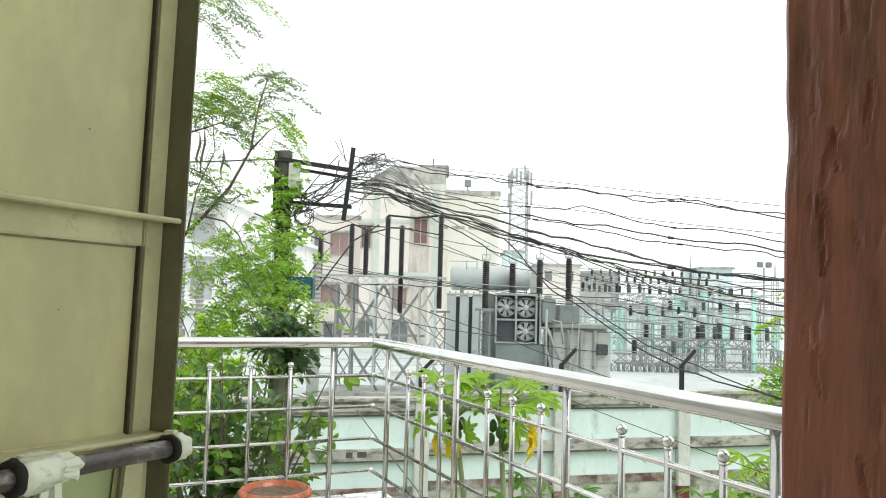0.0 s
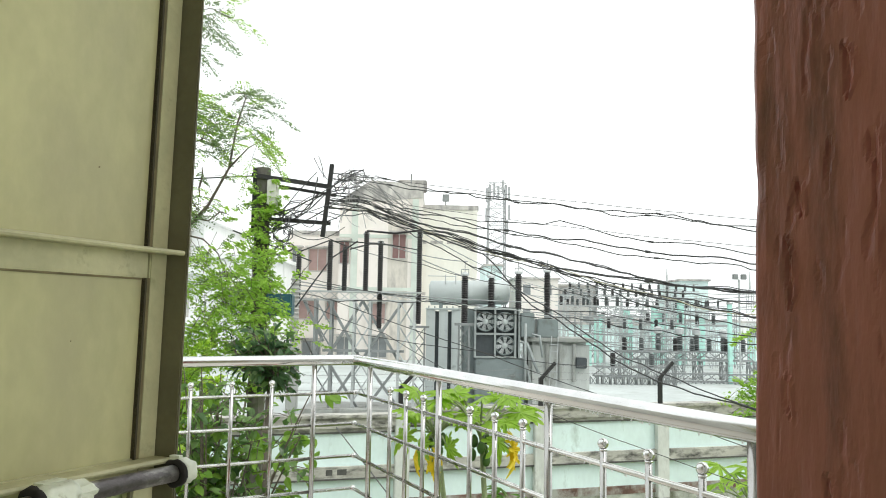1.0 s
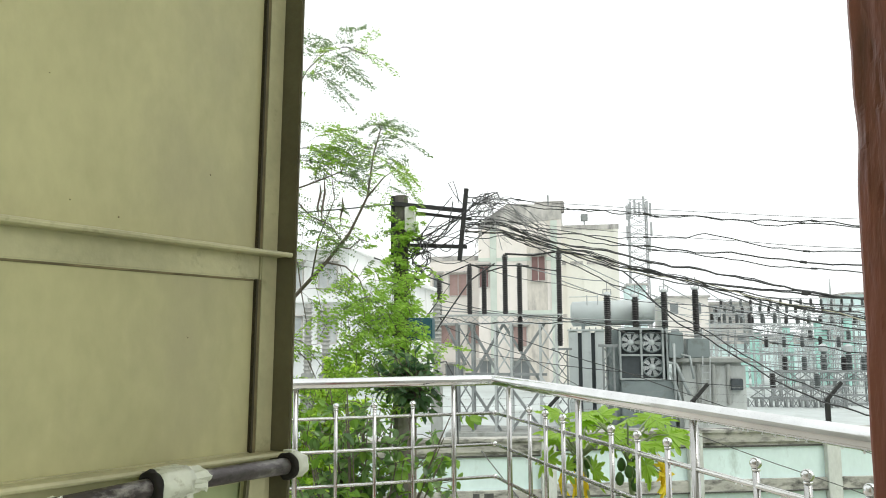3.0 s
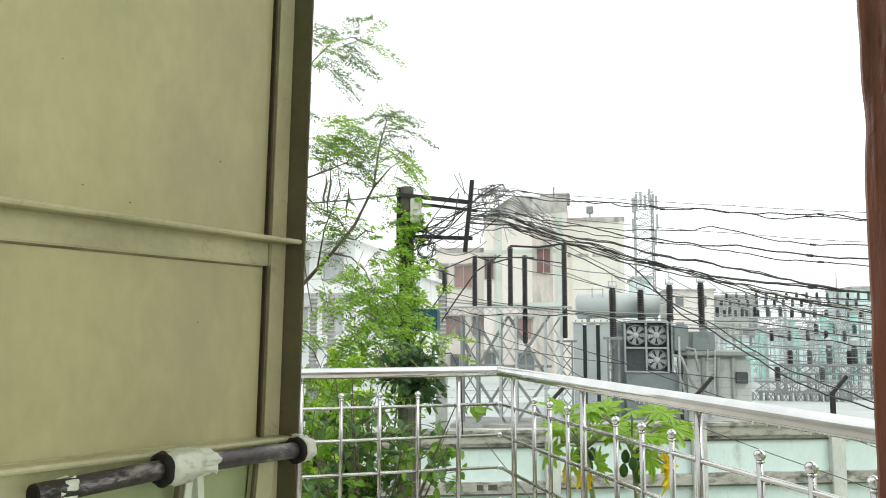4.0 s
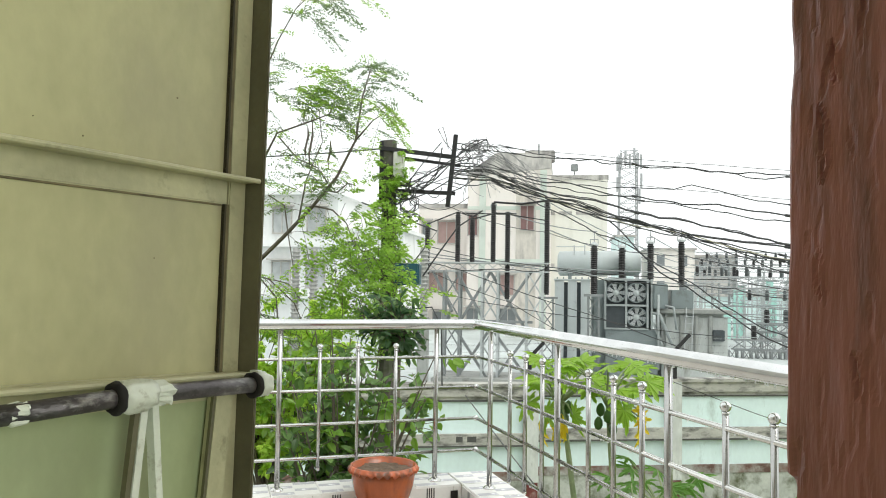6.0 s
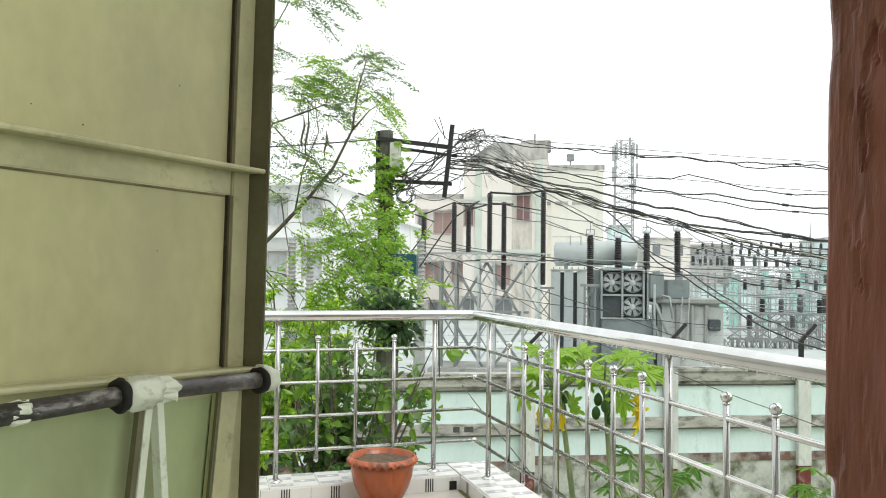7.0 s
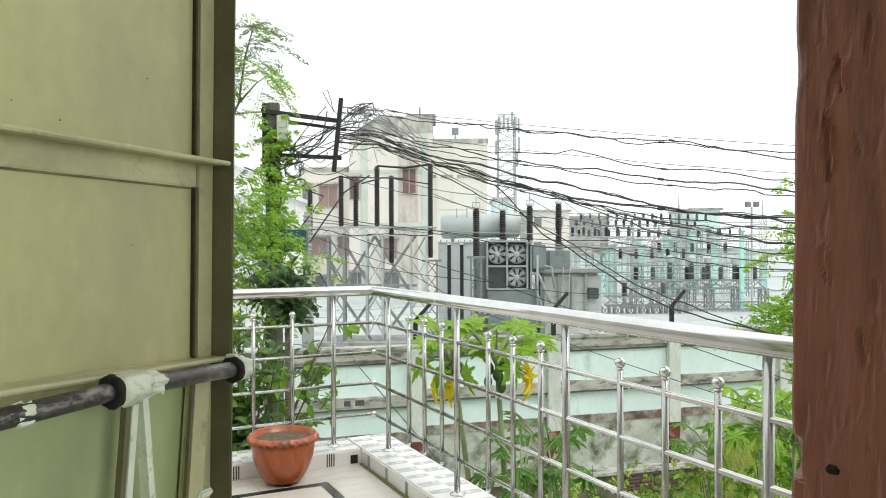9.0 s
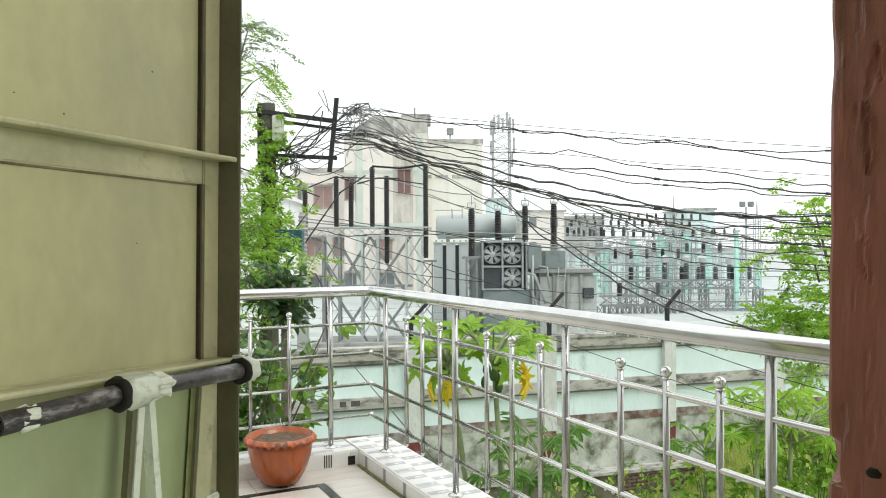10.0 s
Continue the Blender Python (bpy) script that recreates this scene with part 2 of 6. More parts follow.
def jamb_mesh(x0, x1, chip, tilt=0.0):
    bm = bmesh.new()
    zs = [0.0 + i * 0.02 for i in range(0, 46)] + [0.92 + i * 0.0025 for i in range(0, 180)] + [1.37 + i * 0.02 for i in range(0, 43)]
    rings = []
    for i, z in enumerate(zs):
        w = 0.0011 * noise.noise((0, 3.1, z * 9)) + 0.0009 * noise.noise((0, 9.1, z * 38))
        if chip and 1.079 < z < 1.0995:
            w += 0.0052 * math.sin((z - 1.079) / 0.0205 * math.pi) ** 0.5 * (1.15 if z < 1.089 else 0.8)
        sgn = 1 if chip else -1
        flat = 0.0011 * noise.noise((0, 3.1, z * 9))
        e, r = x0 + sgn * w, 0.003
        face = []
        for y in REVEAL:
            d = 0.0005 * noise.noise((y * 90, 5.0, z * 20))
            if chip:
                d += dents(y, z)
            face.append((x0 + sgn * (flat + d) + tilt * (z - 1.2), y))
        e += tilt * (z - 1.2)
        pts = face + [(e, 0.249 - r - max(0, w) * 1.1), (e + sgn * r * 0.35, 0.249 - r * 0.3 - max(0, w)), (e + sgn * r, 0.249), (x1, 0.249), (x1, 0.118)]
        rings.append([bm.verts.new((x, y, z)) for x, y in pts])
    for a, b in zip(rings, rings[1:]):
        n = len(a)
        for j in range(n):
            q = (a[j], a[(j + 1) % n], b[(j + 1) % n], b[j])
            bm.faces.new(q if not chip else q[::-1])
    return bm


part("jamb", jamb_mesh(0.3148, 0.42, True, 0.018), JAMB, frame_ob)
part("jamb", jamb_mesh(-0.50, -0.74, False), JAMB, frame_ob)
part("head", boxes((-0.74, 0.42, 0.118, 0.249, 2.13, 2.2), bevel=0.003), JAMB, frame_ob)
part("strike_hole", tube([(0.3136, 0.2285, 1.0872), (0.3136, 0.2268, 1.0880), (0.3136, 0.2240, 1.0882), (0.3136, 0.2222, 1.0876)], [0.0016, 0.0026, 0.0024, 0.0014], 8), BLACK_HOLE, frame_ob, "dark hole where the bolt enters the wood")
part("strike_hole", tube([(0.3150, 0.2400, 1.0868), (0.3150, 0.2388, 1.0874), (0.3150, 0.2372, 1.0870)], [0.0012, 0.0020, 0.0012], 8), BLACK_HOLE, frame_ob, "small dark hole beside the broken edge")
part("splinter", boxes((0.3130, 0.3175, 0.2395, 0.2478, 1.0765, 1.079), bevel=0.0008), RAW_WOOD, frame_ob, "pale raw wood at the broken edge")

# steel door leaf, half open; local x runs from the free edge towards the hinges, y towards the opening
LEAF = Matrix(((-0.733, 0.680, 0, 0.0965), (-0.680, -0.733, 0, 0.636), (0, 0, 1, 0), (0, 0, 0, 1)))
door = thing("steel_door", "olive-green painted sheet steel door standing half open", "door", LEAF)
LIP = 0.021


def lean(bm, amount=-0.02, fall=0.0):
    """The old leaf stands a little out of true."""
    for v in bm.verts:
        v.co.x += amount * (v.co.z - 1.15)
        v.co.z -= fall * v.co.x
    return bm


part("sheet_panel", boxes((-0.002, 0.72, -0.005, -0.001, 1.09, 2.12)), OLIVE, door)
part("sheet_panel", boxes((-0.002, 0.72, -0.005, -0.001, 0.05, 1.09)), OLIVE_LOW, door, "lower panel of the leaf, greener for reflected garden light")
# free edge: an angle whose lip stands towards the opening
# its darker colour carries the shade on the lip's hinge-side face
part("edge_angle", lean(boxes((-0.0125, -0.0092, -0.03, LIP, 0.04, 2.13), bevel=0.0009)), OLIVE_DARK, door, "worn free edge of the leaf, darkened for shade")
part("edge_angle", boxes((0.752, 0.755, -0.03, LIP, 0.04, 2.13), bevel=0.0008), OLIVE_EDGE, door)
part("stile", lean(boxes((-0.0092, 0.0095, -0.005, 0.002, 0.04, 2.13), bevel=0.001)), OLIVE_EDGE, door)
part("stile", boxes((0.718, 0.752, -0.005, 0.002, 0.04, 2.13), bevel=0.001), OLIVE_EDGE, door)
RAILS = (0.05, 0.43, 0.76, 1.1007, 1.2603, 1.72, 2.1)
for z0, z1 in zip(RAILS, RAILS[1:]):
    part("seam", lean(boxes((0.0095, 0.0148, -0.002, 0.0022, z0, z1 - 0.0205))), GRIME, door, "grimy gap beside the stile")
    # this narrow strip paints the shadow gap between panel and stile
    part("seam", lean(boxes((0.0128, 0.0148, -0.002, 0.0026, z0, z1 - 0.0205))), DARK_GAP, door, "dark line for the shadow gap beside the stile")
for z, fall in ((0.43, 0), (0.76, 0), (1.1007, -0.042), (1.2603, 0.0), (1.72, 0), (2.1, 0)):
    rail_z = (z - 0.0205, z + 0.002)
    part("cross_rail", lean(boxes((0.0095, 0.718, -0.004, 0.0018, *rail_z), bevel=0.001), 0.0, fall), OLIVE_EDGE, door)
    if z > 1.2:
        part("seam", lean(boxes((0.0148, 0.718, -0.002, 0.0007, rail_z[0] - 0.0014, rail_z[0])), 0.0, fall), GRIME, door)
    bm = tube([(-0.009, LIP - 0.002, z), (0.752, LIP - 0.002, z)], 0.0021, 8)
    box(bm, -0.009, 0.752, 0.0018, LIP - 0.003, z - 0.0012, z + 0.0012)
    part("rib", lean(bm, 0.0, fall), OLIVE_EDGE, door, "rounded pale edge of the cross bar")

# sliding bolt carried by the lower cross bar
BY = 0.036
bolt = part("bolt_rod", tube([(-0.004, BY, 1.0940), (0.05, BY, 1.0968), (0.124, BY, 1.0995), (0.2178, BY, 1.0988)], 0.0062, 18), BOLT_IRON, door, "scraped dark iron bolt rod", smooth=True)


def sleeve(x, w, z, r0=0.0064, r1=0.0098, lump=0.0):
    """A ring round the rod, a little uneven from thick paint."""
    bm = bmesh.new()
    n = 24
    rr = [(r0, -w), (r1 * 0.93, -w), (r1, -w * 0.6), (r1, w * 0.6), (r1 * 0.93, w), (r0, w), (r0, -w)]
    rings = []
    for r, t in rr:
        ring = []
        for j in range(n):
            q = 2 * math.pi * j / n
            e = r + (lump * noise.noise((x * 90 + t * 200, math.cos(q) * 2, math.sin(q) * 2)) if r > r0 else 0)
            ring.append(bm.verts.new((x + t, BY + e * math.cos(q), z + e * math.sin(q))))
        rings.append(ring)
    for a, b in zip(rings, rings[1:]):
        for j in range(n):
            bm.faces.new((a[j], a[(j + 1) % n], b[(j + 1) % n], b[j]))
    return bm


part("bolt_sleeve", sleeve(0.001, 0.0058, 1.0940, lump=0.0025), CREAM_PAINT, door, "paint-smeared end sleeve", smooth=True)
part("bolt_sleeve", sleeve(0.1195, 0.0125, 1.0992, lump=0.0035), CREAM_PAINT, door, "paint-smeared middle sleeve", smooth=True)
part("sleeve_ring", sleeve(0.0095, 0.0026, 1.0944, 0.0058, 0.0104, 0.0016), BLACK_HOLE, door, "dark ring at the mouth of the sleeve", smooth=True)
part("sleeve_ring", sleeve(0.1348, 0.0026, 1.0995, 0.0058, 0.0106, 0.0018), BLACK_HOLE, door, "dark ring at the mouth of the sleeve", smooth=True)
part("rod_end", tube([(0.2176, BY, 1.0988), (0.2190, BY, 1.0988)], 0.0059, 18), BLACK_HOLE, bolt, "dark cut end of the rod")
part("paint_blob", sleeve(0.2005, 0.0055, 1.0990, 0.0055, 0.0064, 0.0035), CREAM_PAINT, bolt, "blob of cream paint")
part("paint_blob", sleeve(0.1010, 0.0075, 1.0987, 0.0055, 0.0082, 0.004), CREAM_PAINT, bolt, "blob of cream paint")
part("weld", boxes((0.1, 0.122, 0.017, 0.030, 1.100, 1.108), bevel=0.002), CREAM_PAINT, door)
part("weld", boxes((-0.0105, -0.002, 0.017, 0.030, 1.096, 1.104), bevel=0.002), CREAM_PAINT, door)


def strap(x0, x1, z0, z1, half, y=0.028, deep=0.016):
    bm = bmesh.new()
    v = [bm.verts.new(p) for p in ((x0 - half, y, z0), (x0 + half, y, z0), (x1 + half, y, z1), (x1 - half, y, z1))]
    w = [bm.verts.new((q.co.x, q.co.y - deep, q.co.z)) for q in v]
    bm.faces.new(v), bm.faces.new(w[::-1])
    for j in range(4):
        bm.faces.new((v[j], w[j], w[(j + 1) % 4], v[(j + 1) % 4]))
    return bm


hasp = part("hasp", strap(0.1045, 0.124, 1.092, 0.90, 0.0028, deep=0.008), CREAM_PAINT, door, "cream painted hanging hasp")
part("strap", strap(0.0965, 0.079, 1.092, 0.90, 0.0027, deep=0.008), CREAM_PAINT, hasp)
# the flank strips paint in the shaded sides of the straps
part("strap_flank", strap(0.1096, 0.1303, 1.091, 0.90, 0.0021, 0.027, 0.005), OLIVE_DARK, hasp, "flank of the hasp, shade put into its colour")
brace = part("brace_strap", strap(0.0165, 0.036, 1.090, 0.90, 0.0085, 0.013, 0.010), OLIVE_EDGE, door, "pale strap welded below the bolt")
part("strap_flank", strap(0.0265, 0.046, 1.090, 0.90, 0.0013, 0.0125, 0.003), OLIVE_DARK, brace, "flank of the strap, shade put into its colour")
part("catch", boxes((0.008, 0.024, 0.002, 0.016, 0.993, 0.999), bevel=0.0015), CREAM_PAINT, door, "small welded catch plate")
# dark plate painting a shadowed spot past the rod's end
part("dark_patch", lean(boxes((0.2225, 0.268, -0.002, 0.0034, 1.0765, 1.0975), bevel=0.0015), 0.0, -0.042), OLIVE_DARK, door, "dark patch painted for the shadowed spot on the cross rail")
for z in (0.25, 1.1, 1.9):
    part("hinge", tube([(0.757, -0.004, z), (0.757, -0.004, z + 0.09)], 0.008, 12), OLIVE_EDGE, door)

for k in range(6):
    q = random.Random(k)
    x, z = q.uniform(0.04, 0.2), q.uniform(0.97, 1.38)
    part("rust_speck", tube([(x, -0.001, z), (x, -0.0006, z)], q.uniform(0.0003, 0.0007), 7), GRIME, door)

# out of view: added so the steel posts reflect a wall instead of sky
tagged(part("unseen_west_wall", boxes((-2.9, -2.75, 0.27, 4.07, -4.8, 3.4)), PLASTER_OUT), "unseen plain wall added at the balcony's end to darken the railing's reflections", "wall", kind="structure")

# balcony slab, floor tiles with a black inlay, kerb
slab = part("balcony_slab", boxes((-2.6, 1.655, 0.27, 4.115, -0.16, 0.0)), PLASTER_OUT)
tagged(slab, "rendered concrete balcony slab", "balcony", kind="structure")
part("column", boxes((-2.5, -2.2, 3.6, 3.9, GROUND, -0.16), (1.2, 1.5, 3.6, 3.9, GROUND, -0.16)), PLASTER_OUT, slab)
floor_ob = part("floor", boxes((-2.6, 1.404, 0.27, 3.854, 0.0, FLOOR - 0.006)), MOSS)
tagged(floor_ob, "pale veined floor tiles with a black inlaid border line", "floor", kind="structure")
tagged(part("floor_border", boxes((-2.6, 1.096, 3.578, 3.62, FLOOR - 0.006, FLOOR + 0.001), (1.096, 1.138, 0.27, 3.62, FLOOR - 0.006, FLOOR + 0.001)), FLOOR_BLACK), "black granite inlay line in the floor", "floor border", kind="structure")


def tile_pieces(name, cells, z0, z1, mat, parent):
    shared = {}
    for x0, x1, y0, y1 in cells:
        key = (round(x1 - x0, 4), round(y1 - y0, 4))
        if key not in shared:
            shared[key] = bpy.data.meshes.new(name)
            bm = boxes((0, key[0], 0, key[1], z0, z1))
            bmesh.ops.bevel(bm, geom=[e for e in bm.edges if all(v.co.z > z1 - 1e-5 for v in e.verts)], offset=0.0012, segments=1, affect="EDGES")
            bm.to_mesh(shared[key])
            bm.free()
            shared[key].materials.append(mat)
        ob = new(name, shared[key])
        ob.location, ob.parent = (x0, y0, 0), parent


def cells(x0, x1, y0, y1, w, d, gap=0.002):
    out, x = [], x1
    while x > x0 + 0.02:
        y = y1
        while y > y0 + 0.02:
            out.append((max(x - w, x0) + gap, x, max(y - d, y0) + gap, y))
            y -= d
        x -= w
    return out


tile_pieces("floor_tile", cells(-2.6, 1.094, 0.27, 3.576, 0.6, 0.6) + cells(-2.6, 1.404, 3.622, 3.854, 0.6, 0.232) + cells(1.14, 1.404, 0.27, 3.62, 0.264, 0.6), FLOOR - 0.008, FLOOR, FLOOR_TILE, floor_ob)

kerb = part("balcony_kerb", boxes((-2.6, 1.655, 3.86, 4.105, 0.0, 0.092), (1.41, 1.655, 0.27, 3.86, 0.0, 0.092)), MOSS)
tagged(kerb, "low tiled kerb with grey blocks and black stripes", "kerb", kind="structure")
part("moss_line", boxes((1.384, 1.406, 0.5, 3.835, FLOOR, FLOOR + 0.005), bevel=0.002), MOSS, kerb, "green moss along the foot of the kerb")


def kerb_tile(m, face):
    """One kerb tile 0.25 long: body, grey print blocks on top or black stripes on its face."""
    ob = new("kerb_tile", kerb_tile.body[face])
    ob.parent, ob.matrix_basis = kerb, m
    return ob


kerb_tile.body = {}
for face, mesh_boxes, marks in (
    ("top_far", (0, 0.248, 0, 0.245, 0.092, 0.1), [(0.006, 0.120, 0.012, 0.058), (0.128, 0.242, 0.072, 0.118), (0.006, 0.120, 0.132, 0.178), (0.128, 0.242, 0.190, 0.236)]),
    ("top_side", (0, 0.244, 0, 0.248, 0.092, 0.1), [(0.010, 0.117, 0.010, 0.056), (0.126, 0.234, 0.072, 0.118), (0.010, 0.117, 0.134, 0.180), (0.126, 0.234, 0.196, 0.242)])):
    me = bpy.data.meshes.new("kerb_tile")
    bm = boxes(mesh_boxes)
    bmesh.ops.bevel(bm, geom=[e for e in bm.edges if all(v.co.z > 0.0999 for v in e.verts)], offset=0.003, segments=2, affect="EDGES")
    k0 = len(bm.faces)
    for a, b, c, d in marks:
        box(bm, a, b, c, d, 0.099, 0.1006)
    for f in bm.faces:
        f.material_index = 1 if f.calc_center_median().z > 0.1003 else 0
    bm.to_mesh(me)
    bm.free()
    me.materials.append(TILE_WHITE), me.materials.append(TILE_GREY)
    kerb_tile.body[face] = me
for face in ("face_far", "face_side"):
    me = bpy.data.meshes.new("kerb_face_tile")
    bm = boxes((0, 0.248, -0.006, 0, FLOOR, 0.092))
    k0 = len(bm.faces)
    for i in range(4 if face == "face_far" else 1):
        box(bm, 0.10 + i * 0.0125, (0.1065 if face == "face_far" else 0.132) + i * 0.0125, -0.0068, -0.005, FLOOR + 0.002, 0.09)
    bm.faces.ensure_lookup_table()
    for f in bm.faces[k0:]:
        f.material_index = 1
    bm.to_mesh(me)
    bm.free()
    me.materials.append(TILE_WHITE), me.materials.append(TILE_BLACK if face == "face_far" else TILE_STRIP)
    kerb_tile.body[face] = me
for i in range(16):
    x = 1.404 - 0.25 * (i + 1)
    kerb_tile(pose(x, 3.86, 0), "top_far")
    kerb_tile(pose(x - 0.045, 3.86, 0), "face_far")
for i in range(1, 15):
    y = 4.105 - 0.25 * (i + 1)
    kerb_tile(pose(1.41, y, 0), "top_side")
    kerb_tile(pose(1.41, 3.854 - 0.25 * (i - 1), 0, 0, 0, -90), "face_side")
kerb_tile(pose(1.41, 3.857, 0), "top_side")
part("kerb_tile", boxes((1.3595, 1.4035, 3.854, 3.86, FLOOR, 0.092)), TILE_WHITE, kerb)
part("drain_hole", boxes((1.343, 1.383, 3.851, 3.8565, FLOOR + 0.004, FLOOR + 0.05)), BLACK_HOLE, kerb, "small dark drain opening")

# stainless steel balcony railing
railing = thing("balcony_railing", "polished stainless steel balcony railing with ball finials", "railing")
ZR, ZK = 0.949, 0.10
XS, YF = 1.52, 3.963
arc = [(XS - 0.03 + 0.03 * math.sin(a), YF - 0.03 + 0.03 * math.cos(a), ZR) for a in (0, 0.4, 0.8, 1.2, 1.5708)]
part("handrail", tube([(-2.6, YF, ZR)] + arc + [(XS, 0.27, ZR)], 0.0285, 20), STEEL, railing, "broad wet steel handrail", smooth=True)
posts_far, posts_side = (1.284, 0.44, -0.40, -1.245, -2.09), (3.745, 2.942, 2.125, 1.287, 0.45)
BARS = (0.770, 0.603, 0.430, 0.256)
post_mesh = tube([(0, 0, ZK), (0, 0, ZR - 0.02)], 0.0138, 14)
flange = [(0.034, ZK), (0.034, ZK + 0.004), (0.020, ZK + 0.014), (0.0138, ZK + 0.016)]
first = part("post", post_mesh, STEEL_POST, railing, smooth=True)
first.location = (posts_far[0], YF, 0)
foot = part("base_flange", lathe(flange, 18), STEEL_DULL, first, smooth=True)
for x, y in [(x, YF) for x in posts_far[1:]] + [(XS, y) for y in posts_side]:
    p = new("post", first.data)
    p.parent, p.location = railing, (x, y, 0)
    f = new("base_flange", foot.data)
    f.parent = p
for z in BARS:
    part("bar", tube([(-2.6, YF, z), (XS, YF, z)], 0.0088, 12), STEEL_DULL, railing, smooth=True)
    part("bar", tube([(XS, YF, z), (XS, 0.27, z)], 0.0088, 12), STEEL_DULL, railing, smooth=True)
    part("corner_ball", lathe(ball(0.0155), 14), STEEL, railing, smooth=True).location = (XS, YF, z)
baluster_mesh, finial_mesh = None, None
spots = []
for a, b in zip(posts_far, posts_far[1:]):
    spots += [(a + (b - a) * k / 4, YF) for k in (1.08, 2.06, 3.02)]
for a, b in zip(posts_side, posts_side[1:]):
    spots += [(XS, a + (b - a) * k / 4) for k in (1.36, 2.30, 3.24)]
for x, y in spots:
    if baluster_mesh is None:
        bal = part("baluster", tube([(0, 0, 0.205), (0, 0, 0.82)], 0.0102, 12), STEEL_POST, railing, smooth=True)
        prof = [(0.0102, -0.021), (0.0122, -0.0195), (0.0122, -0.0155)] + ball(0.0168, 0.0, 16)[1:]
        fin = part("finial", lathe(prof, 18), STEEL, bal, smooth=True)
        tip = part("end_ball", lathe(ball(0.011), 12), STEEL, bal, smooth=True)
        baluster_mesh, finial_mesh, tip_mesh = bal.data, fin.data, tip.data
        fin.location, tip.location = (0, 0, 0.832), (0, 0, 0.2)
    else:
        bal = new("baluster", baluster_mesh)
        bal.parent = railing
        fin, tip = new("finial", finial_mesh), new("end_ball", tip_mesh)
        fin.parent = tip.parent = bal
        fin.location, tip.location = (0, 0, 0.832), (0, 0, 0.2)
    bal.location = (x, y, 0)

part("rail_joint", tube([(1.43, YF, ZR), (1.437, YF, ZR)], 0.0293, 20), STEEL, railing)
wet = random.Random(5)
bm = bmesh.new()
for k in range(190):
    z = wet.choice(BARS)
    y = wet.uniform(0.9, 3.6)
    r = wet.uniform(0.0018, 0.0042)
    lathe([(1e-4, -r * 1.3), (r * 0.8, -r * 0.7), (r, 0), (r * 0.5, r), (1e-4, r * 1.2)], 7, bm, (XS, y, z - 0.0092 - r * 0.6))
for k in range(80):
    y, r = wet.uniform(0.6, 3.6), wet.uniform(0.0018, 0.0036)
    lathe([(1e-4, -r * 1.3), (r * 0.8, -r * 0.7), (r, 0), (1e-4, r * 1.2)], 7, bm, (XS - 0.012, y, ZR - 0.0275 - r * 0.5))
drops = tagged(part("rain_drops", bm, WATER, smooth=True), "small clear rain drops hanging from the railing bars", "rain drops", kind="stuff")

# flower pot with a scalloped rim
pot = thing("flower_pot", "terracotta-coloured flower pot with scalloped rim and bare soil", "flower pot", pose(0.94, 3.712, FLOOR) @ Matrix.Scale(0.93, 4))
def ring_mesh(prof, n, wave=None):
    bm = bmesh.new()
    rings = []
    for i, (r, z) in enumerate(prof):
        dr, dz = wave.get(i, (0, 0)) if wave else (0, 0)
        rings.append([bm.verts.new(((r + dr * math.cos(28 * q)) * math.cos(q), (r + dr * math.cos(28 * q)) * math.sin(q), z + dz * math.cos(28 * q))) for q in (2 * math.pi * j / n for j in range(n))])
    for a, b in zip(rings, rings[1:]):
        for j in range(n):
            bm.faces.new((a[j], a[(j + 1) % n], b[(j + 1) % n], b[j]))
    return bm, rings


bm, rings = ring_mesh([(0.078, 0.012), (0.090, 0.013), (0.104, 0.025), (0.126, 0.06), (0.147, 0.105), (0.162, 0.155), (0.170, 0.205), (0.172, 0.262), (0.166, 0.262), (0.160, 0.21), (0.15, 0.19)], 64)
bm.faces.new(rings[0][::-1])
part("pot_body", bm, TERRACOTTA, pot, smooth=True)
bm, rings = ring_mesh([(0.170, 0.262), (0.173, 0.267), (0.178, 0.264), (0.184, 0.250), (0.190, 0.236), (0.187, 0.236), (0.180, 0.250), (0.173, 0.258)], 280, {2: (0.001, 0.0), 3: (0.002, 0.002), 4: (0.005, 0.009), 5: (0.005, 0.009), 6: (0.002, 0.002)})
part("rim", bm, TERRACOTTA_RIM, pot, "scalloped lighter rim", smooth=True)
bm = bmesh.new()
bmesh.ops.create_grid(bm, x_segments=24, y_segments=24, size=0.16)
bmesh.ops.delete(bm, geom=[v for v in bm.verts if v.co.length > 0.157], context="VERTS")
for v in bm.verts:
    v.co.z = 0.238 + 0.012 * noise.noise(v.co * 22)
part("soil", bm, SOIL, pot, "dark damp soil")
for k in range(3):
    a = 2 * math.pi * k / 3 + 0.5
    part("foot", boxes((-0.02, 0.02, -0.012, 0.012, 0, 0.014), bevel=0.003), BLACK_HOLE, pot).location = (0.075 * math.cos(a), 0.075 * math.sin(a), 0)


# ---- compound wall and raised substation yard ----
MINT_WALL = material("pale_mint_wall_paint", (0.66, 0.79, 0.78), 0.85, 0, 0.9, 0.12, 14, 0.25, (0.34, 0.42, 0.38), 0.70, 1.6, stretch=(1, 1, 0.5))
STAINED = material("black_stained_concrete", (0.44, 0.43, 0.39), 0.92, 0, 2.5, 0.35, 25, 0.6, (0.06, 0.06, 0.055), 0.56, 3.2, stretch=(0.6, 1, 1.5))
PILASTER = material("whitewashed_pilaster", (0.58, 0.60, 0.57), 0.9, 0, 3, 0.3, 20, 0.4, (0.16, 0.15, 0.13), 0.64, 3, stretch=(1, 1, 0.4))
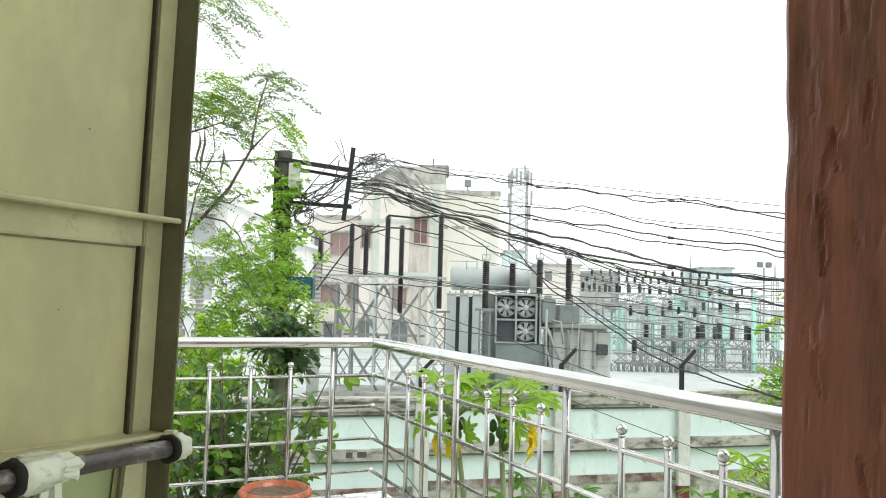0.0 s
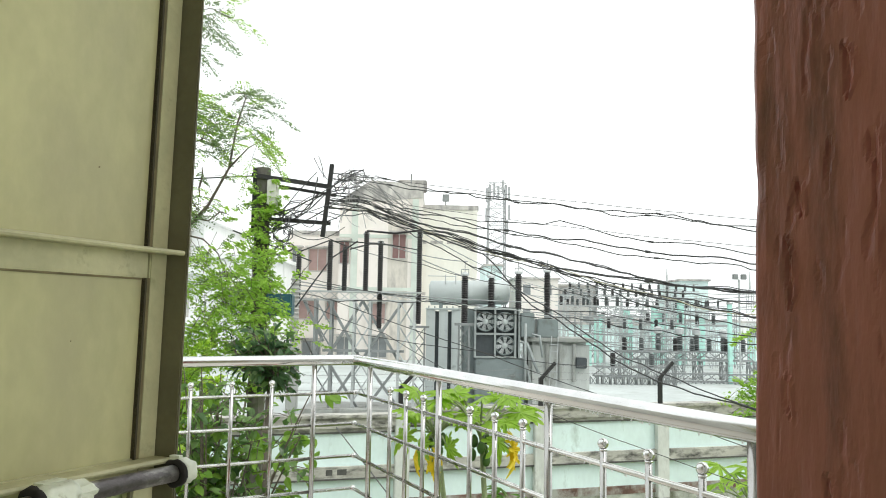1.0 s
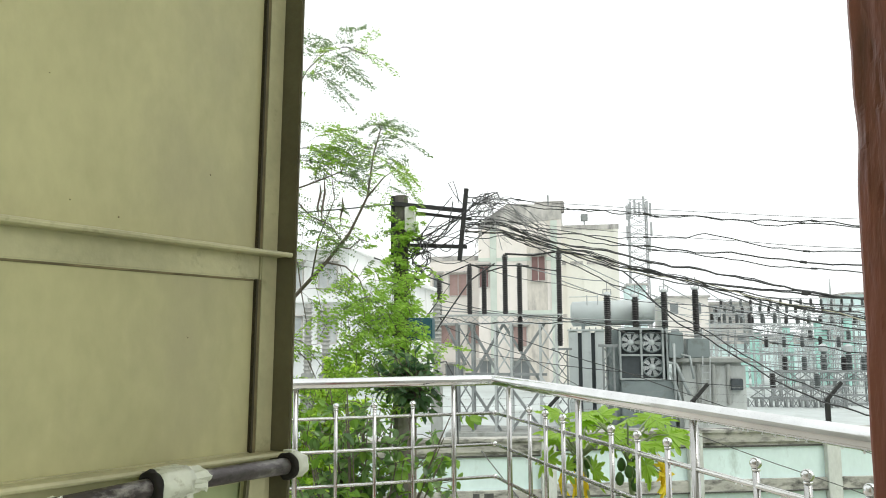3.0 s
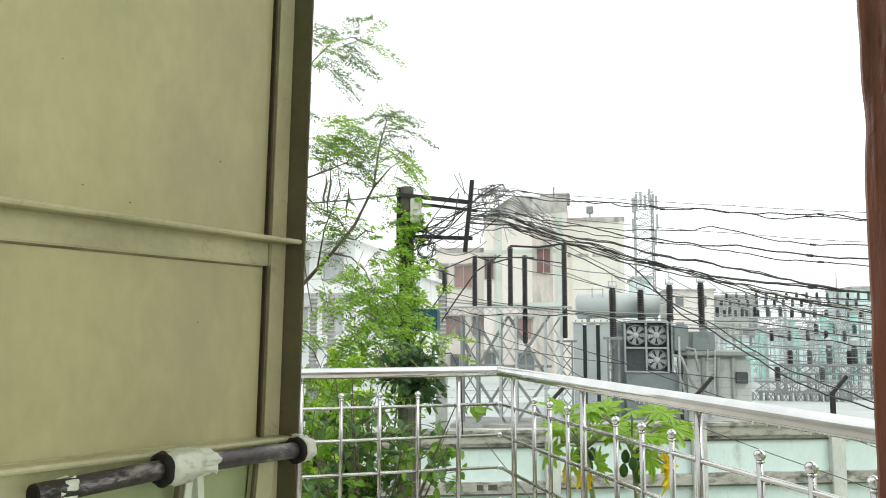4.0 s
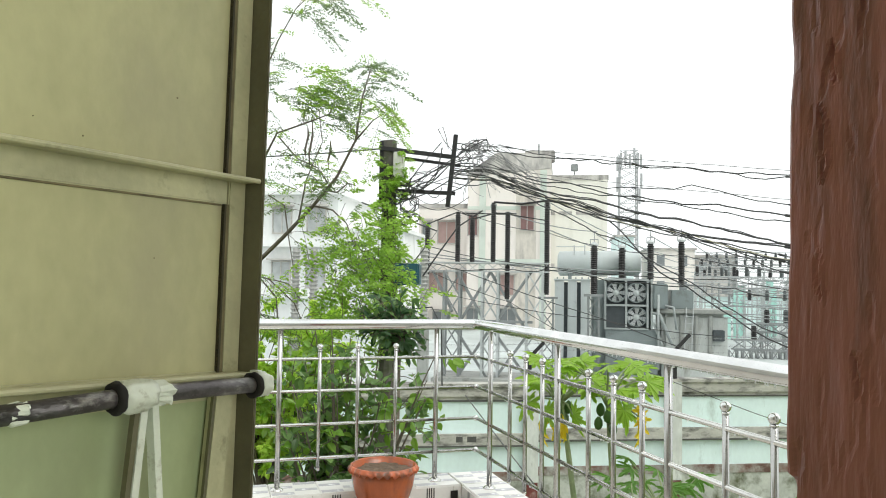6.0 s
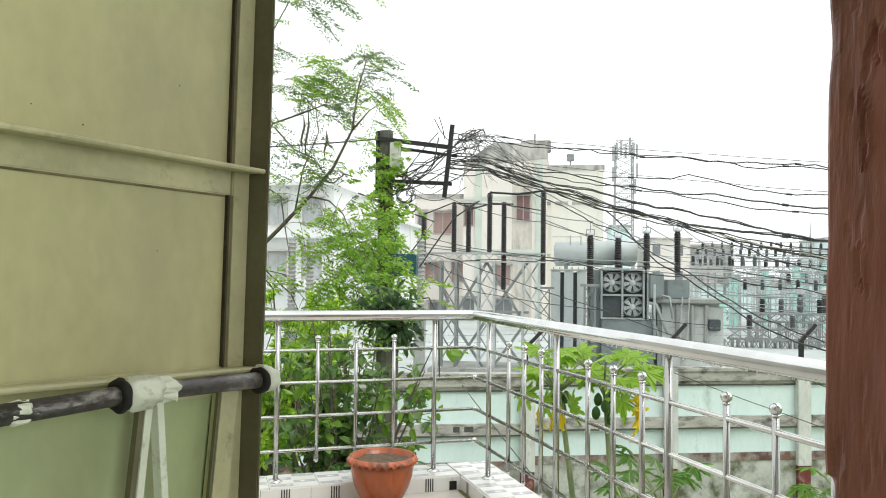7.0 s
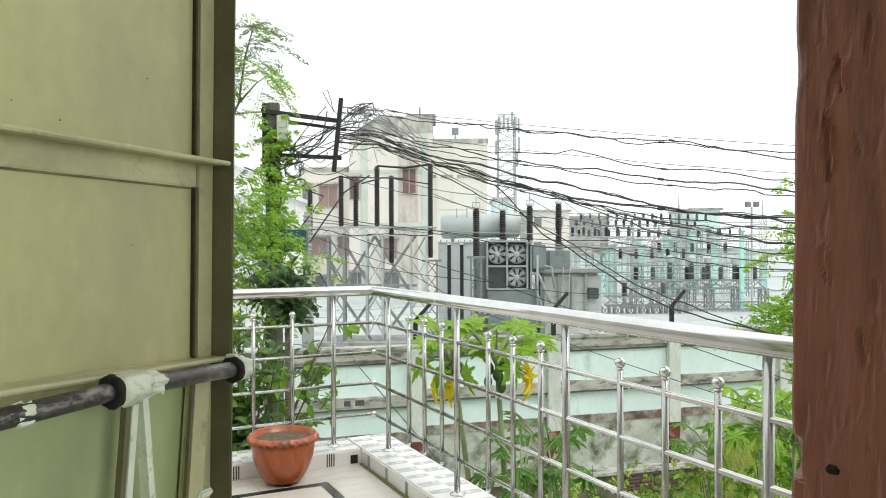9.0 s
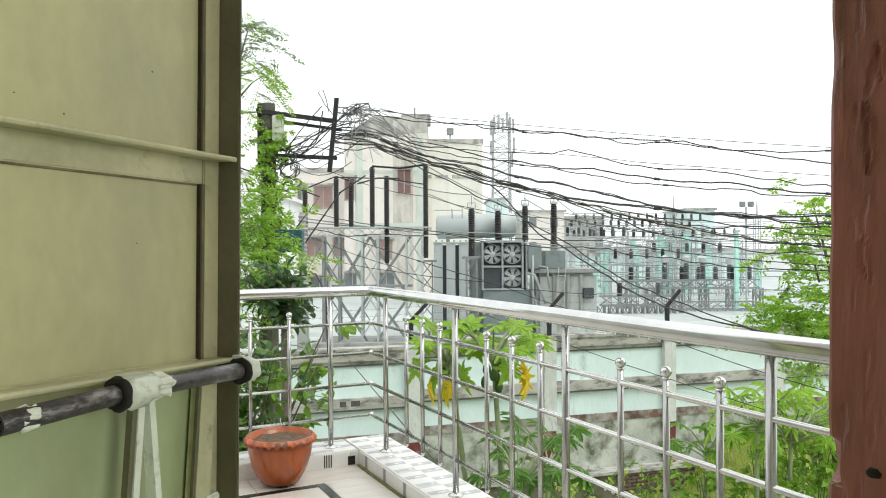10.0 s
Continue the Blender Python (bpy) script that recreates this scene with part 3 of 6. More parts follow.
BROWN_BAND = material("red_oxide_dirty_band", (0.15, 0.085, 0.065), 0.9, 0, 2, 0.6, 20, 0.5, (0.36, 0.36, 0.33), 0.50, 2.2)
OLD_PLASTER = material("mouldy_flaking_plaster", (0.46, 0.48, 0.43), 0.95, 0, 1.6, 0.35, 14, 0.6, (0.10, 0.11, 0.06), 0.55, 1.8)
BRICK = material("damp_red_brick", (0.19, 0.105, 0.075), 0.92, 0, 6, 0.5, 60, 0.6, (0.10, 0.09, 0.06), 0.5, 5, spread=0.5)
BLACK_IRON = material("black_painted_angle_iron", (0.022, 0.022, 0.022), 0.6, 0.2, 10, 0.4)
WIRE_GREY = material("weathered_wire", (0.26, 0.26, 0.26), 0.6, 0.6)
CABLE_BLACK = material("black_cable_sheath", (0.055, 0.055, 0.058), 0.5, 0, 10, 0.3, 60, 0.2)
CABLE_PALE = material("pale_yellow_cable_sheath", (0.55, 0.52, 0.40), 0.6)
YARD_PALE = material("pale_wet_concrete_yard", (0.46, 0.50, 0.49), 0.7, 0, 0.25, 0.25, 4, 0.3, (0.30, 0.33, 0.31), 0.6, 0.3)
GALV = material("galvanised_steel", (0.46, 0.48, 0.48), 0.55, 0.35, 3, 0.25, 40, 0.1)
GALV_DARK = material("weathered_galvanised_steel", (0.26, 0.275, 0.275), 0.6, 0.3, 3, 0.3, 40, 0.1)
PORCELAIN = material("dark_brown_porcelain", (0.023, 0.021, 0.021), 0.38, 0, 8, 0.3)
PORCELAIN_GREY = material("grey_porcelain", (0.09, 0.10, 0.10), 0.35, 0, 8, 0.3)
PORCELAIN_PALE = material("pale_grey_porcelain", (0.34, 0.34, 0.32), 0.4, 0, 8, 0.3)
TR_LIGHT = material("light_grey_transformer_paint", (0.47, 0.51, 0.505), 0.5, 0, 1.5, 0.15, 30, 0.1, (0.22, 0.24, 0.24), 0.68, 2)
TR_MID = material("mid_grey_transformer_paint", (0.20, 0.235, 0.235), 0.5, 0, 1.5, 0.2, 30, 0.1, (0.13, 0.14, 0.13), 0.64, 2)
TR_PIPE = material("dull_grey_pipe_paint", (0.33, 0.36, 0.355), 0.5, 0, 1.5, 0.2, 30, 0.1, (0.18, 0.19, 0.18), 0.62, 2)
TR_DARK = material("dark_grey_box_and_gap_shade", (0.055, 0.065, 0.07), 0.7)
CONC = material("weathered_grey_concrete", (0.31, 0.32, 0.30), 0.92, 0, 1.2, 0.3, 14, 0.5, (0.14, 0.14, 0.12), 0.6, 1.5, stretch=(1, 1, 0.5))
MINT_COL = material("mint_green_painted_concrete", (0.46, 0.74, 0.67), 0.8, 0, 1.5, 0.2, 15, 0.2, (0.42, 0.62, 0.56), 0.62, 1.2)

DARK_CONC = material("dark_grey_concrete", (0.085, 0.085, 0.08), 0.9, 0, 6, 0.5)
yard_floor = part("substation_yard", boxes((-60, 260, 0.3, 300, GROUND, -1.75)), YARD_PALE)
yard_floor.matrix_basis = pose(11.2, 14.4, 0, 0, 0, -10.2)
tagged(yard_floor, "pale wet concrete ground of the raised substation yard", "ground", kind="structure")

WY = 0.0
WALL = pose(11.2, 14.4, -0.55, 0, 0, -10.2)
wall_ob = thing("compound_wall", "weathered pale mint boundary wall with white pilasters and stained ledges", "wall", WALL, kind="structure")
for x0, x1, step in ((-26.0, -4.5, -0.1), (-4.5, 30.0, 0.0)):
    bands = ((-0.62, -0.40, 0.0, STAINED, "coping"), (-0.70, -0.62, 0.06, STAINED, "ledge"), (-1.42, -0.70, 0.09, MINT_WALL, "upper_panel"), (-1.66, -1.42, 0.0, STAINED, "middle_ledge"),
             (-2.25, -1.66, 0.09, MINT_WALL, "lower_panel"), (-2.44, -2.25, 0.05, BROWN_BAND, "brown_band"), (-3.56, -2.44, 0.07, OLD_PLASTER, "plaster_base"))
    for z0, z1, inset, mat, name in bands:
        part(name, boxes((x0, x1, WY + inset, WY + 0.26, z0 + step, z1 + step)), mat, wall_ob)
    # a thin dark strip directly under each of the two ledges
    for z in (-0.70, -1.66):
        part("ledge_strip", boxes((x0, x1, WY - 0.012 + (0.06 if z > -1 else 0.0), WY + 0.085, z - 0.035 + step, z - 0.002 + step)), DARK_CONC, wall_ob, "dark strip along the underside of the ledge")
    part("top_cap", boxes((x0, x1, WY - 0.05, WY + 0.32, -0.40 + step, -0.335 + step)), STAINED, wall_ob)
for x in (-10.9, -7.66, -4.41, -1.14, 2.06, 5.3, 8.55, 11.8):
    part("pilaster", boxes((x - 0.16, x + 0.16, WY - 0.06, WY + 0.09, -2.56, -0.405 - (0.10 if x < -4.5 else 0)), bevel=0.01), PILASTER, wall_ob, "whitewashed streaked pilaster")
    part("pilaster_base", boxes((x - 0.15, x + 0.15, WY - 0.05, WY + 0.07, -3.56, -2.565), bevel=0.01), material("worn_red_paint", (0.16, 0.04, 0.035), 0.8, 0, 4, 0.4, 30, 0.4, (0.35, 0.3, 0.26), 0.6, 4), wall_ob, "worn red painted foot")
part("foot_ledge", boxes((-26, 30, WY - 0.32, WY + 0.26, -3.63, -3.56)), STAINED, wall_ob)
part("footing", boxes((-26, 30, WY - 0.22, WY + 0.26, -5.0, -3.63)), material("damp_earthy_footing", (0.17, 0.15, 0.11), 0.95, 0, 2, 0.4, 20, 0.6, (0.07, 0.09, 0.03), 0.52, 2), wall_ob)

for x0, x1 in ((-6.06, -5.90), (-5.82, -5.60)):
    part("weep_hole", boxes((x0, x1, WY - 0.006, WY + 0.05, -1.70, -1.56), bevel=0.01), DARK_CONC, wall_ob, "dark drain hole in the ledge")

# angled fence posts with barbed wire on the wall
posts = ((-7.66, 0.15), (-4.45, 0.15), (-1.12, 0.31), (2.04, 0.31), (5.3, 0.31), (8.5, 0.31))
for x, ze in posts:
    p = thing("fence_post", "black angle-iron fence post bent over at the top", "fence post", WALL, "fence posts on the wall")
    bm = bmesh.new()
    box(bm, x - 0.045, x - 0.037, WY + 0.02, WY + 0.09, -0.42, ze)
    box(bm, x - 0.045, x + 0.045, WY + 0.012, WY + 0.02, -0.42, ze)
    part("upright", bm, BLACK_IRON, p)
    part("bent_arm", beam(bmesh.new(), (x - 0.0, WY + 0.05, ze - 0.03), (x + 0.36, WY + 0.05, ze + 0.34), 0.075), BLACK_IRON, p)
for k in range(3):
    w = thing("barbed_wire", "thin rusty barbed wire strand between fence posts", "wire", WALL, "barbed wire strands")
    bm = bmesh.new()
    for (xa, za), (xb, zb) in zip(posts, posts[1:]):
        f = k / 2.2
        a, b = Vector((xa + 0.34 * f, WY + 0.03, za + 0.34 * f - 0.02)), Vector((xb + 0.34 * f, WY + 0.03, zb + 0.34 * f - 0.02))
        pts = [a.lerp(b, i / 12) - Vector((0, 0, 0.05 * math.sin(math.pi * i / 12))) for i in range(13)]
        sweep(bm, pts, 0.004, 4)
        for i in range(26):
            q = a.lerp(b, (i + 0.5) / 26) - Vector((0, 0, 0.05 * math.sin(math.pi * (i + 0.5) / 26)))
            sweep(bm, [q - Vector((0.012, 0, 0.02)), q + Vector((0.012, 0, 0.02))], 0.004, 3)
    part("strand", bm, WIRE_GREY, w)


# ---- substation ----
YB = -2.4


def lattice(bm, a, b, w, n, r=0.02, rb=0.013, across=None):
    """A square lattice member from a to b, w wide, n bays."""
    a, b = Vector(a), Vector(b)
    d = (b - a).normalized()
    s = (across or (Vector((0, 1, 0)) if abs(d.y) < 0.9 else Vector((1, 0, 0)))).normalized()
    t = d.cross(s).normalized()
    cs = [(s + t) * w / 2, (s - t) * w / 2, (-s - t) * w / 2, (-s + t) * w / 2]
    for c in cs:
        beam(bm, a + c, b + c, r)
    for i in range(n):
        p, q = a.lerp(b, i / n), a.lerp(b, (i + 1) / n)
        for j in range(4):
            c, e = cs[j], cs[(j + 1) % 4]
            beam(bm, p + (c if i % 2 else e), q + (e if i % 2 else c), rb)
    return bm


def insulator_profile(h, r, sheds, cap=0.05):
    prof = [(r * 0.75, 0), (r * 0.75, cap)]
    step = (h - 2 * cap) / sheds
    for i in range(sheds):
        z = cap + i * step
        prof += [(r * 0.74, z + step * 0.1), (r, z + step * 0.45), (r * 0.95, z + step * 0.6), (r * 0.74, z + step * 0.75)]
    return prof + [(r * 0.7, h - cap), (r * 0.7, h)]


def post_insulator(m, h, r, sheds, parent=None, mat=None, n=10, name="insulator"):
    key = (h, r, sheds, mat or PORCELAIN)
    if key not in post_insulator.made:
        ob = part(name, lathe(insulator_profile(h, r, sheds), n), mat or PORCELAIN, parent, smooth=False)
        post_insulator.made[key] = ob.data
    else:
        ob = new(name, post_insulator.made[key])
        ob.parent = parent
    ob.matrix_basis = m
    return ob


post_insulator.made = {}

# lattice gantry with its row of tall insulators
gantry = thing("lattice_gantry", "galvanised steel lattice gantry carrying tall dark insulators", "gantry", yard(0, 22, uc=-2, zc=2))
bm = lattice(bmesh.new(), (-3.85, 0, 2.12), (-0.3, 0, 2.12), 0.24, 12, 0.04, 0.02)
box(bm, -3.85, -0.3, -0.16, 0.16, 2.23, 2.27)
part("cross_beam", bm, GALV, gantry)
for u in (-3.1, -1.98, -0.7):
    bm = lattice(bmesh.new(), (u, 0, YB), (u, 0, 2.02), 0.46, 6, 0.062, 0.038)
    part("leg", bm, GALV if u > -3 else GALV_DARK, gantry)
for a, b in (((-3.0, 0.0, 2.0), (-2.0, 0, 0.3)), ((-1.98, 0, 2.0), (-3.0, 0, 0.3)), ((-1.9, 0, 0.4), (-0.8, 0, 2.0)), ((-2.0, 0, 2.0), (-0.8, 0, 0.1)), ((-3.7, 0, 2.0), (-3.1, 0, 0.8)), ((-3.0, 0, -1.2), (-2, 0, 0.3)), ((-2, 0, -1.2), (-3, 0, 0.3)), ((-1.9, 0, 0.3), (-0.8, 0, -1.2)), ((-0.8, 0, 0.3), (-1.9, 0, -1.2)), ((-3.1, -0.1, 0.55), (-0.75, -0.1, 0.55))):
    part("brace", beam(bmesh.new(), a, b, 0.075), GALV_DARK, gantry)
for u, z0, h in ((-3.88, 1.9, 1.45), (-2.97, 2.27, 1.45), (-2.54, 2.27, 1.3), (-1.92, 2.27, 1.75), (-1.5, 1.2, 2.55), (-0.36, 1.35, 2.75)):
    post_insulator(pose(u, 0, z0), h, 0.088, 26 if h < 2 else 40, gantry)
bm = tube([(-3.9, 0, 3.38), (-2.97, 0, 3.75), (-2.54, 0, 3.6)], 0.018, 6)
sweep(bm, [(-2.97, 0.02, 3.72), (-1.5, 0.02, 3.68), (-0.36, 0.02, 3.5)], 0.016, 6)
sweep(bm, [(-1.92, 0, 4.04), (-1.1, 0, 3.98), (-0.36, 0, 4.08)], 0.03, 6)
part("busbar", bm, BLACK_IRON, gantry)
for u in (-1.92, -1.5, -0.36):
    part("terminal_clamp", boxes((u - 0.09, u + 0.09, -0.05, 0.05, 3.9 if u != -1.5 else 3.66, 3.98 if u != -1.5 else 3.74), bevel=0.01), GALV_DARK, gantry)

# ribbed grey insulator columns farther along
for u, v, zt in ((-7.2, 20, 2.32), (-6.68, 20, 2.34), (-3.58, 20, 2.5)):
    c = thing("insulator_column", "grey ribbed insulator column on a concrete stand", "insulator", yard(u, v), group="ribbed insulator columns")
    post_insulator(pose(0, 0, zt - 1.9), 1.9, 0.13, 16, c, PORCELAIN_PALE, 12, "ribbed_body")
    part("stand", boxes((-0.14, 0.14, -0.14, 0.14, YB, zt - 1.9), bevel=0.02), CONC, c)

# power transformer
tr = thing("power_transformer", "grey power transformer with radiators, cooling fans and oil tank", "transformer", yard(0, 25, uc=2, zc=1.5))
for i in range(3):
    u = -0.13 + i * 0.42
    bm = boxes((u, u + 0.30, 0, 0.9, -1.1, 2.0), bevel=0.02)
    part("radiator_panel", bm, TR_LIGHT, tr)
# solid dark blocks stand in for the shade between the radiator panels
part("radiator_shade", boxes((0.17, 0.29, 0.1, 0.8, -1.0, 1.95), (0.59, 0.71, 0.1, 0.8, -1.0, 1.95)), TR_DARK, tr, "dark block for the shade between radiator panels")
part("radiator_top", boxes((-0.16, 1.05, -0.03, 0.95, 2.0, 2.06), bevel=0.015), TR_LIGHT, tr)
for k in range(6):
    part("lifting_bolt", tube([(-0.05 + k * 0.2, 0.05, 2.05), (-0.05 + k * 0.2, 0.05, 2.12)], 0.02, 6), TR_MID, tr)
part("main_tank", boxes((1.1, 3.0, 0.35, 2.0, -1.2, 2.05), bevel=0.04), TR_MID, tr)
part("lower_tank", boxes((1.5, 3.15, 0.05, 0.35, -1.2, 0.45), bevel=0.03), TR_MID, tr)
fan_frame = part("fan_frame", boxes((1.47, 1.53, 0.0, 0.35, 0.45, 2.1), (2.13, 2.19, 0.0, 0.35, 0.45, 2.1), (2.80, 2.86, 0.0, 0.35, 0.45, 2.1), (2.93, 2.99, 0.0, 0.35, 0.45, 2.1),
                                    (1.53, 2.13, 0.0, 0.35, 2.03, 2.1), (2.19, 2.8, 0.0, 0.35, 2.03, 2.1), (1.53, 2.13, 0.0, 0.35, 1.20, 1.26), (2.19, 2.8, 0.0, 0.35, 1.20, 1.26), (1.53, 2.13, 0.0, 0.35, 0.45, 0.5), (2.19, 2.8, 0.0, 0.35, 0.45, 0.5)), TR_PIPE, tr)
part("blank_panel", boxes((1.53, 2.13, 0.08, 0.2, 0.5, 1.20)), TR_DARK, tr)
# dark sheets stand in for the shade behind the fans
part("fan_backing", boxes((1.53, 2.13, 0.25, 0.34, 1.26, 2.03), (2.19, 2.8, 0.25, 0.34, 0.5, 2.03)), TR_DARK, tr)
for u, z in ((1.84, 1.64), (2.49, 1.64), (2.49, 0.86)):
    f = part("cooling_fan", lathe([(0.05, -0.03), (0.085, -0.02), (0.085, 0.03), (0.02, 0.05)], 12), TR_LIGHT, tr, "grey axial cooling fan at rest")
    f.matrix_basis = pose(u, 0.08, z, 90)
    bm = bmesh.new()
    ring = [(0.31 * math.cos(a), 0.31 * math.sin(a), 0.02) for a in (2 * math.pi * i / 28 for i in range(29))]
    sweep(bm, ring, 0.022, 6, cap=False)
    for r in (0.12, 0.2, 0.26):
        sweep(bm, [(r * math.cos(a), r * math.sin(a), 0.04) for a in (2 * math.pi * i / 20 for i in range(21))], 0.006, 4, cap=False)
    part("guard_ring", bm, TR_MID, f)
    for k in range(7):
        a = 2 * math.pi * k / 7 + u
        bm = bmesh.new()
        q = [(0.07, -0.04, -0.02), (0.29, -0.095, -0.03), (0.30, 0.06, 0.02), (0.07, 0.03, 0.01)]
        top = [bm.verts.new(p) for p in q]
        low = [bm.verts.new((p[0], p[1], p[2] - 0.012)) for p in q]
        bm.faces.new(top), bm.faces.new(low[::-1])
        for j in range(4):
            bm.faces.new((top[j], low[j], low[(j + 1) % 4], top[(j + 1) % 4]))
        part("blade", bm, GALV, f).matrix_basis = pose(0, 0, 0, 0, 0, math.degrees(a))
con = part("conservator_tank", tube([(-0.03, 1.0, 2.58), (0.02, 1.0, 2.58), (2.62, 1.0, 2.64), (2.70, 1.0, 2.64)], [0.33, 0.42, 0.42, 0.33], 28), TR_LIGHT, tr, "light grey oil conservator drum", smooth=True)
part("end_plate", tube([(-0.055, 1.0, 2.58), (-0.03, 1.0, 2.58)], 0.30, 24), TR_LIGHT, con)
for u in (0.3, 2.1):
    part("saddle", boxes((u, u + 0.12, 0.75, 1.25, 2.05, 2.4)), TR_MID, tr)
part("guard_rail", sweep(sweep(tube([(0.5, 0.7, 2.2), (0.5, 0.7, 3.2)], 0.02, 6), [(0.85, 0.7, 2.2), (0.85, 0.7, 3.2)], 0.02, 6), [(-0.1, 0.7, 3.15), (0.85, 0.7, 3.15)], 0.015, 6), GALV, tr)
TANK_PALE = material("rain_streaked_pale_tank_paint", (0.44, 0.46, 0.44), 0.6, 0, 1.5, 0.25, 20, 0.2, (0.20, 0.20, 0.17), 0.62, 2.0, stretch=(1, 1, 0.3))
bm = boxes((3.3, 5.35, 0.2, 2.0, YB, 1.0), bevel=0.12)
part("bund_wall", bm, TANK_PALE, tr, "stained concrete blast wall")
part("bund_cap", boxes((3.1, 5.45, 0.05, 2.15, 1.0, 1.13), bevel=0.02), CONC, tr)
for u in (3.9, 4.35, 4.8):
    part("wall_rib", tube([(u, 0.16, -0.3), (u, 0.16, 0.95)], 0.07, 10), CONC, tr)
part("pump_box", boxes((3.0, 3.45, -0.1, 0.4, 1.15, 1.95), bevel=0.03), TR_MID, tr)
part("cable_box", boxes((3.6, 4.3, 0.3, 1.2, 1.13, 1.75), bevel=0.03), TR_MID, tr)
part("junction_box", boxes((4.85, 5.2, -0.02, 0.2, 0.15, 0.5), bevel=0.02), TR_DARK, tr)
for pts, r in ((((3.0, -0.05, 1.0), (3.2, -0.1, 0.95), (3.45, -0.1, 0.3), (3.6, 0, 0.0)), 0.06), (((3.0, 0, 0.7), (3.2, -0.05, 0.2), (3.4, 0, -0.6)), 0.05), (((3.35, -0.15, 1.25), (3.6, -0.2, 1.2), (3.7, -0.2, 0.5)), 0.045), (((3.15, -0.1, 1.6), (3.15, -0.1, -0.8)), 0.05)):
    part("oil_pipe", tube(pts, r * 0.85, 8), TR_PIPE, tr, smooth=True)
lad = bmesh.new()
for u in (3.95, 4.17):
    beam(lad, (u, -0.05, -0.5), (u + 0.08, 0.0, 1.2), 0.03)
for k in range(7):
    beam(lad, (3.95, -0.05, -0.4 + 0.22 * k), (4.22, -0.05, -0.4 + 0.22 * k), 0.018)
part("ladder", lad, GALV, tr)
for i, (u, v, z0, h) in enumerate(((1.05, -0.9, 1.55, 1.55), (1.96, 0.38, 2.05, 1.05), (2.84, 0.38, 2.05, 1.2), (3.85, 0.9, 1.9, 1.45))):
    b = post_insulator(pose(u * 25 / 24, v, z0), h, 0.125, 18 if h < 1.3 else 24, tr, None, 12, "bushing")
    part("bushing_cap", tube([(0, 0, h), (0, 0, h + 0.05), (0, 0, h + 0.12)], [0.13, 0.13, 0.05], 10), GALV, b)
    part("terminal", sweep(tube([(0, 0, h + 0.1), (0, 0, h + 0.42)], 0.012, 5), [(-0.12, 0, h + 0.02), (-0.12, 0, h + 0.2), (0.12, 0, h + 0.2), (0.12, 0, h + 0.02)], 0.016, 5), GALV_DARK, b)
for u, v in ((1.08, -1.0), (-0.32, -2.0)):
    s = thing("insulator_stand", "slender galvanised lattice stand under an insulator", "stand", yard(u, 25 + v), group="lattice stands")
    part("lattice", lattice(bmesh.new(), (0, 0, YB), (0, 0, 1.3 if u < 0 else 1.45), 0.32, 9, 0.05, 0.03), GALV_DARK, s)
    part("top_plate", boxes((-0.3, 0.3, -0.2, 0.2, 1.3 if u < 0 else 1.45, 1.36 if u < 0 else 1.53)), GALV_DARK, s)
pl = part("concrete_plinth", boxes((-3.6, 3.4, -0.4, 1.5, YB, -1.0), bevel=0.03), CONC)
pl.matrix_basis = yard(0, 21.8, uc=0)
tagged(pl, "low grey concrete plinth under the gantry", "plinth")

# switchyard: steel structures, rows of insulators, mint-green columns
def steel_structure(u0, u1, v, z, bays, rows=7, ins=0.5, turn=0.0, beam_w=0.32, r=0.035, mat=None):
    s = thing("switch_structure", "grey steel lattice structure carrying rows of insulators", "switchgear", yard(u0, v, 0, turn, (u0 + u1) / 2, z), group="switchyard structures")
    L = u1 - u0
    part("beam", lattice(bmesh.new(), (0, 0, z), (L, 0, z), beam_w, max(4, int(L / 0.5)), r, r * 0.6), mat or GALV, s)
    for i in range(bays + 1):
        x = L * i / bays
        part("leg", lattice(bmesh.new(), (x, 0, YB), (x, 0, z - beam_w / 2), 0.34, max(4, int((z + 1.3) / 0.4)), r * 0.9, r * 0.55), mat or (GALV_DARK if i % 3 == 1 else GALV), s)
    for i in range(rows):
        x = L * (i + 0.5) / rows
        b = post_insulator(pose(x, 0, z + beam_w / 2), ins, 0.11 if ins < 0.6 else 0.14, 6, s, PORCELAIN_GREY if i % 3 else PORCELAIN, 8)
        part("cap", tube([(0, 0, ins), (0, 0, ins + 0.06)], 0.05, 6), GALV, b)
    bm = tube([(0, 0, z + beam_w / 2 + ins + 0.08), (L, 0, z + beam_w / 2 + ins + 0.08)], 0.02, 5)
    part("busbar", bm, GALV_DARK, s)
    return s


steel_structure(7.2, 10.6, 33, -0.05, 6, 2, 0.6, 0, 0.4, 0.062, GALV_DARK)
steel_structure(8.9, 15.4, 36, 0.72, 5, 8, 0.62, 0, 0.4, 0.065, GALV_DARK)
steel_structure(10.4, 14.6, 34, -0.2, 6, 0, 0.5, 0, 0.34, 0.05, GALV_DARK)
steel_structure(8.6, 12.6, 38, 1.75, 3, 5, 0.5)
steel_structure(12.2, 18.0, 44, 2.3, 4, 6, 0.6)
steel_structure(8.2, 17.5, 47, 3.3, 5, 15, 0.45)
steel_structure(8.6, 17.0, 50, 4.1, 4, 16, 0.45)
steel_structure(9.4, 18.8, 53, 4.75, 5, 15, 0.45)
steel_structure(13.5, 22.5, 56, 3.9, 4, 12, 0.5)
steel_structure(6.6, 10.2, 40, 2.9, 3, 6, 0.5)
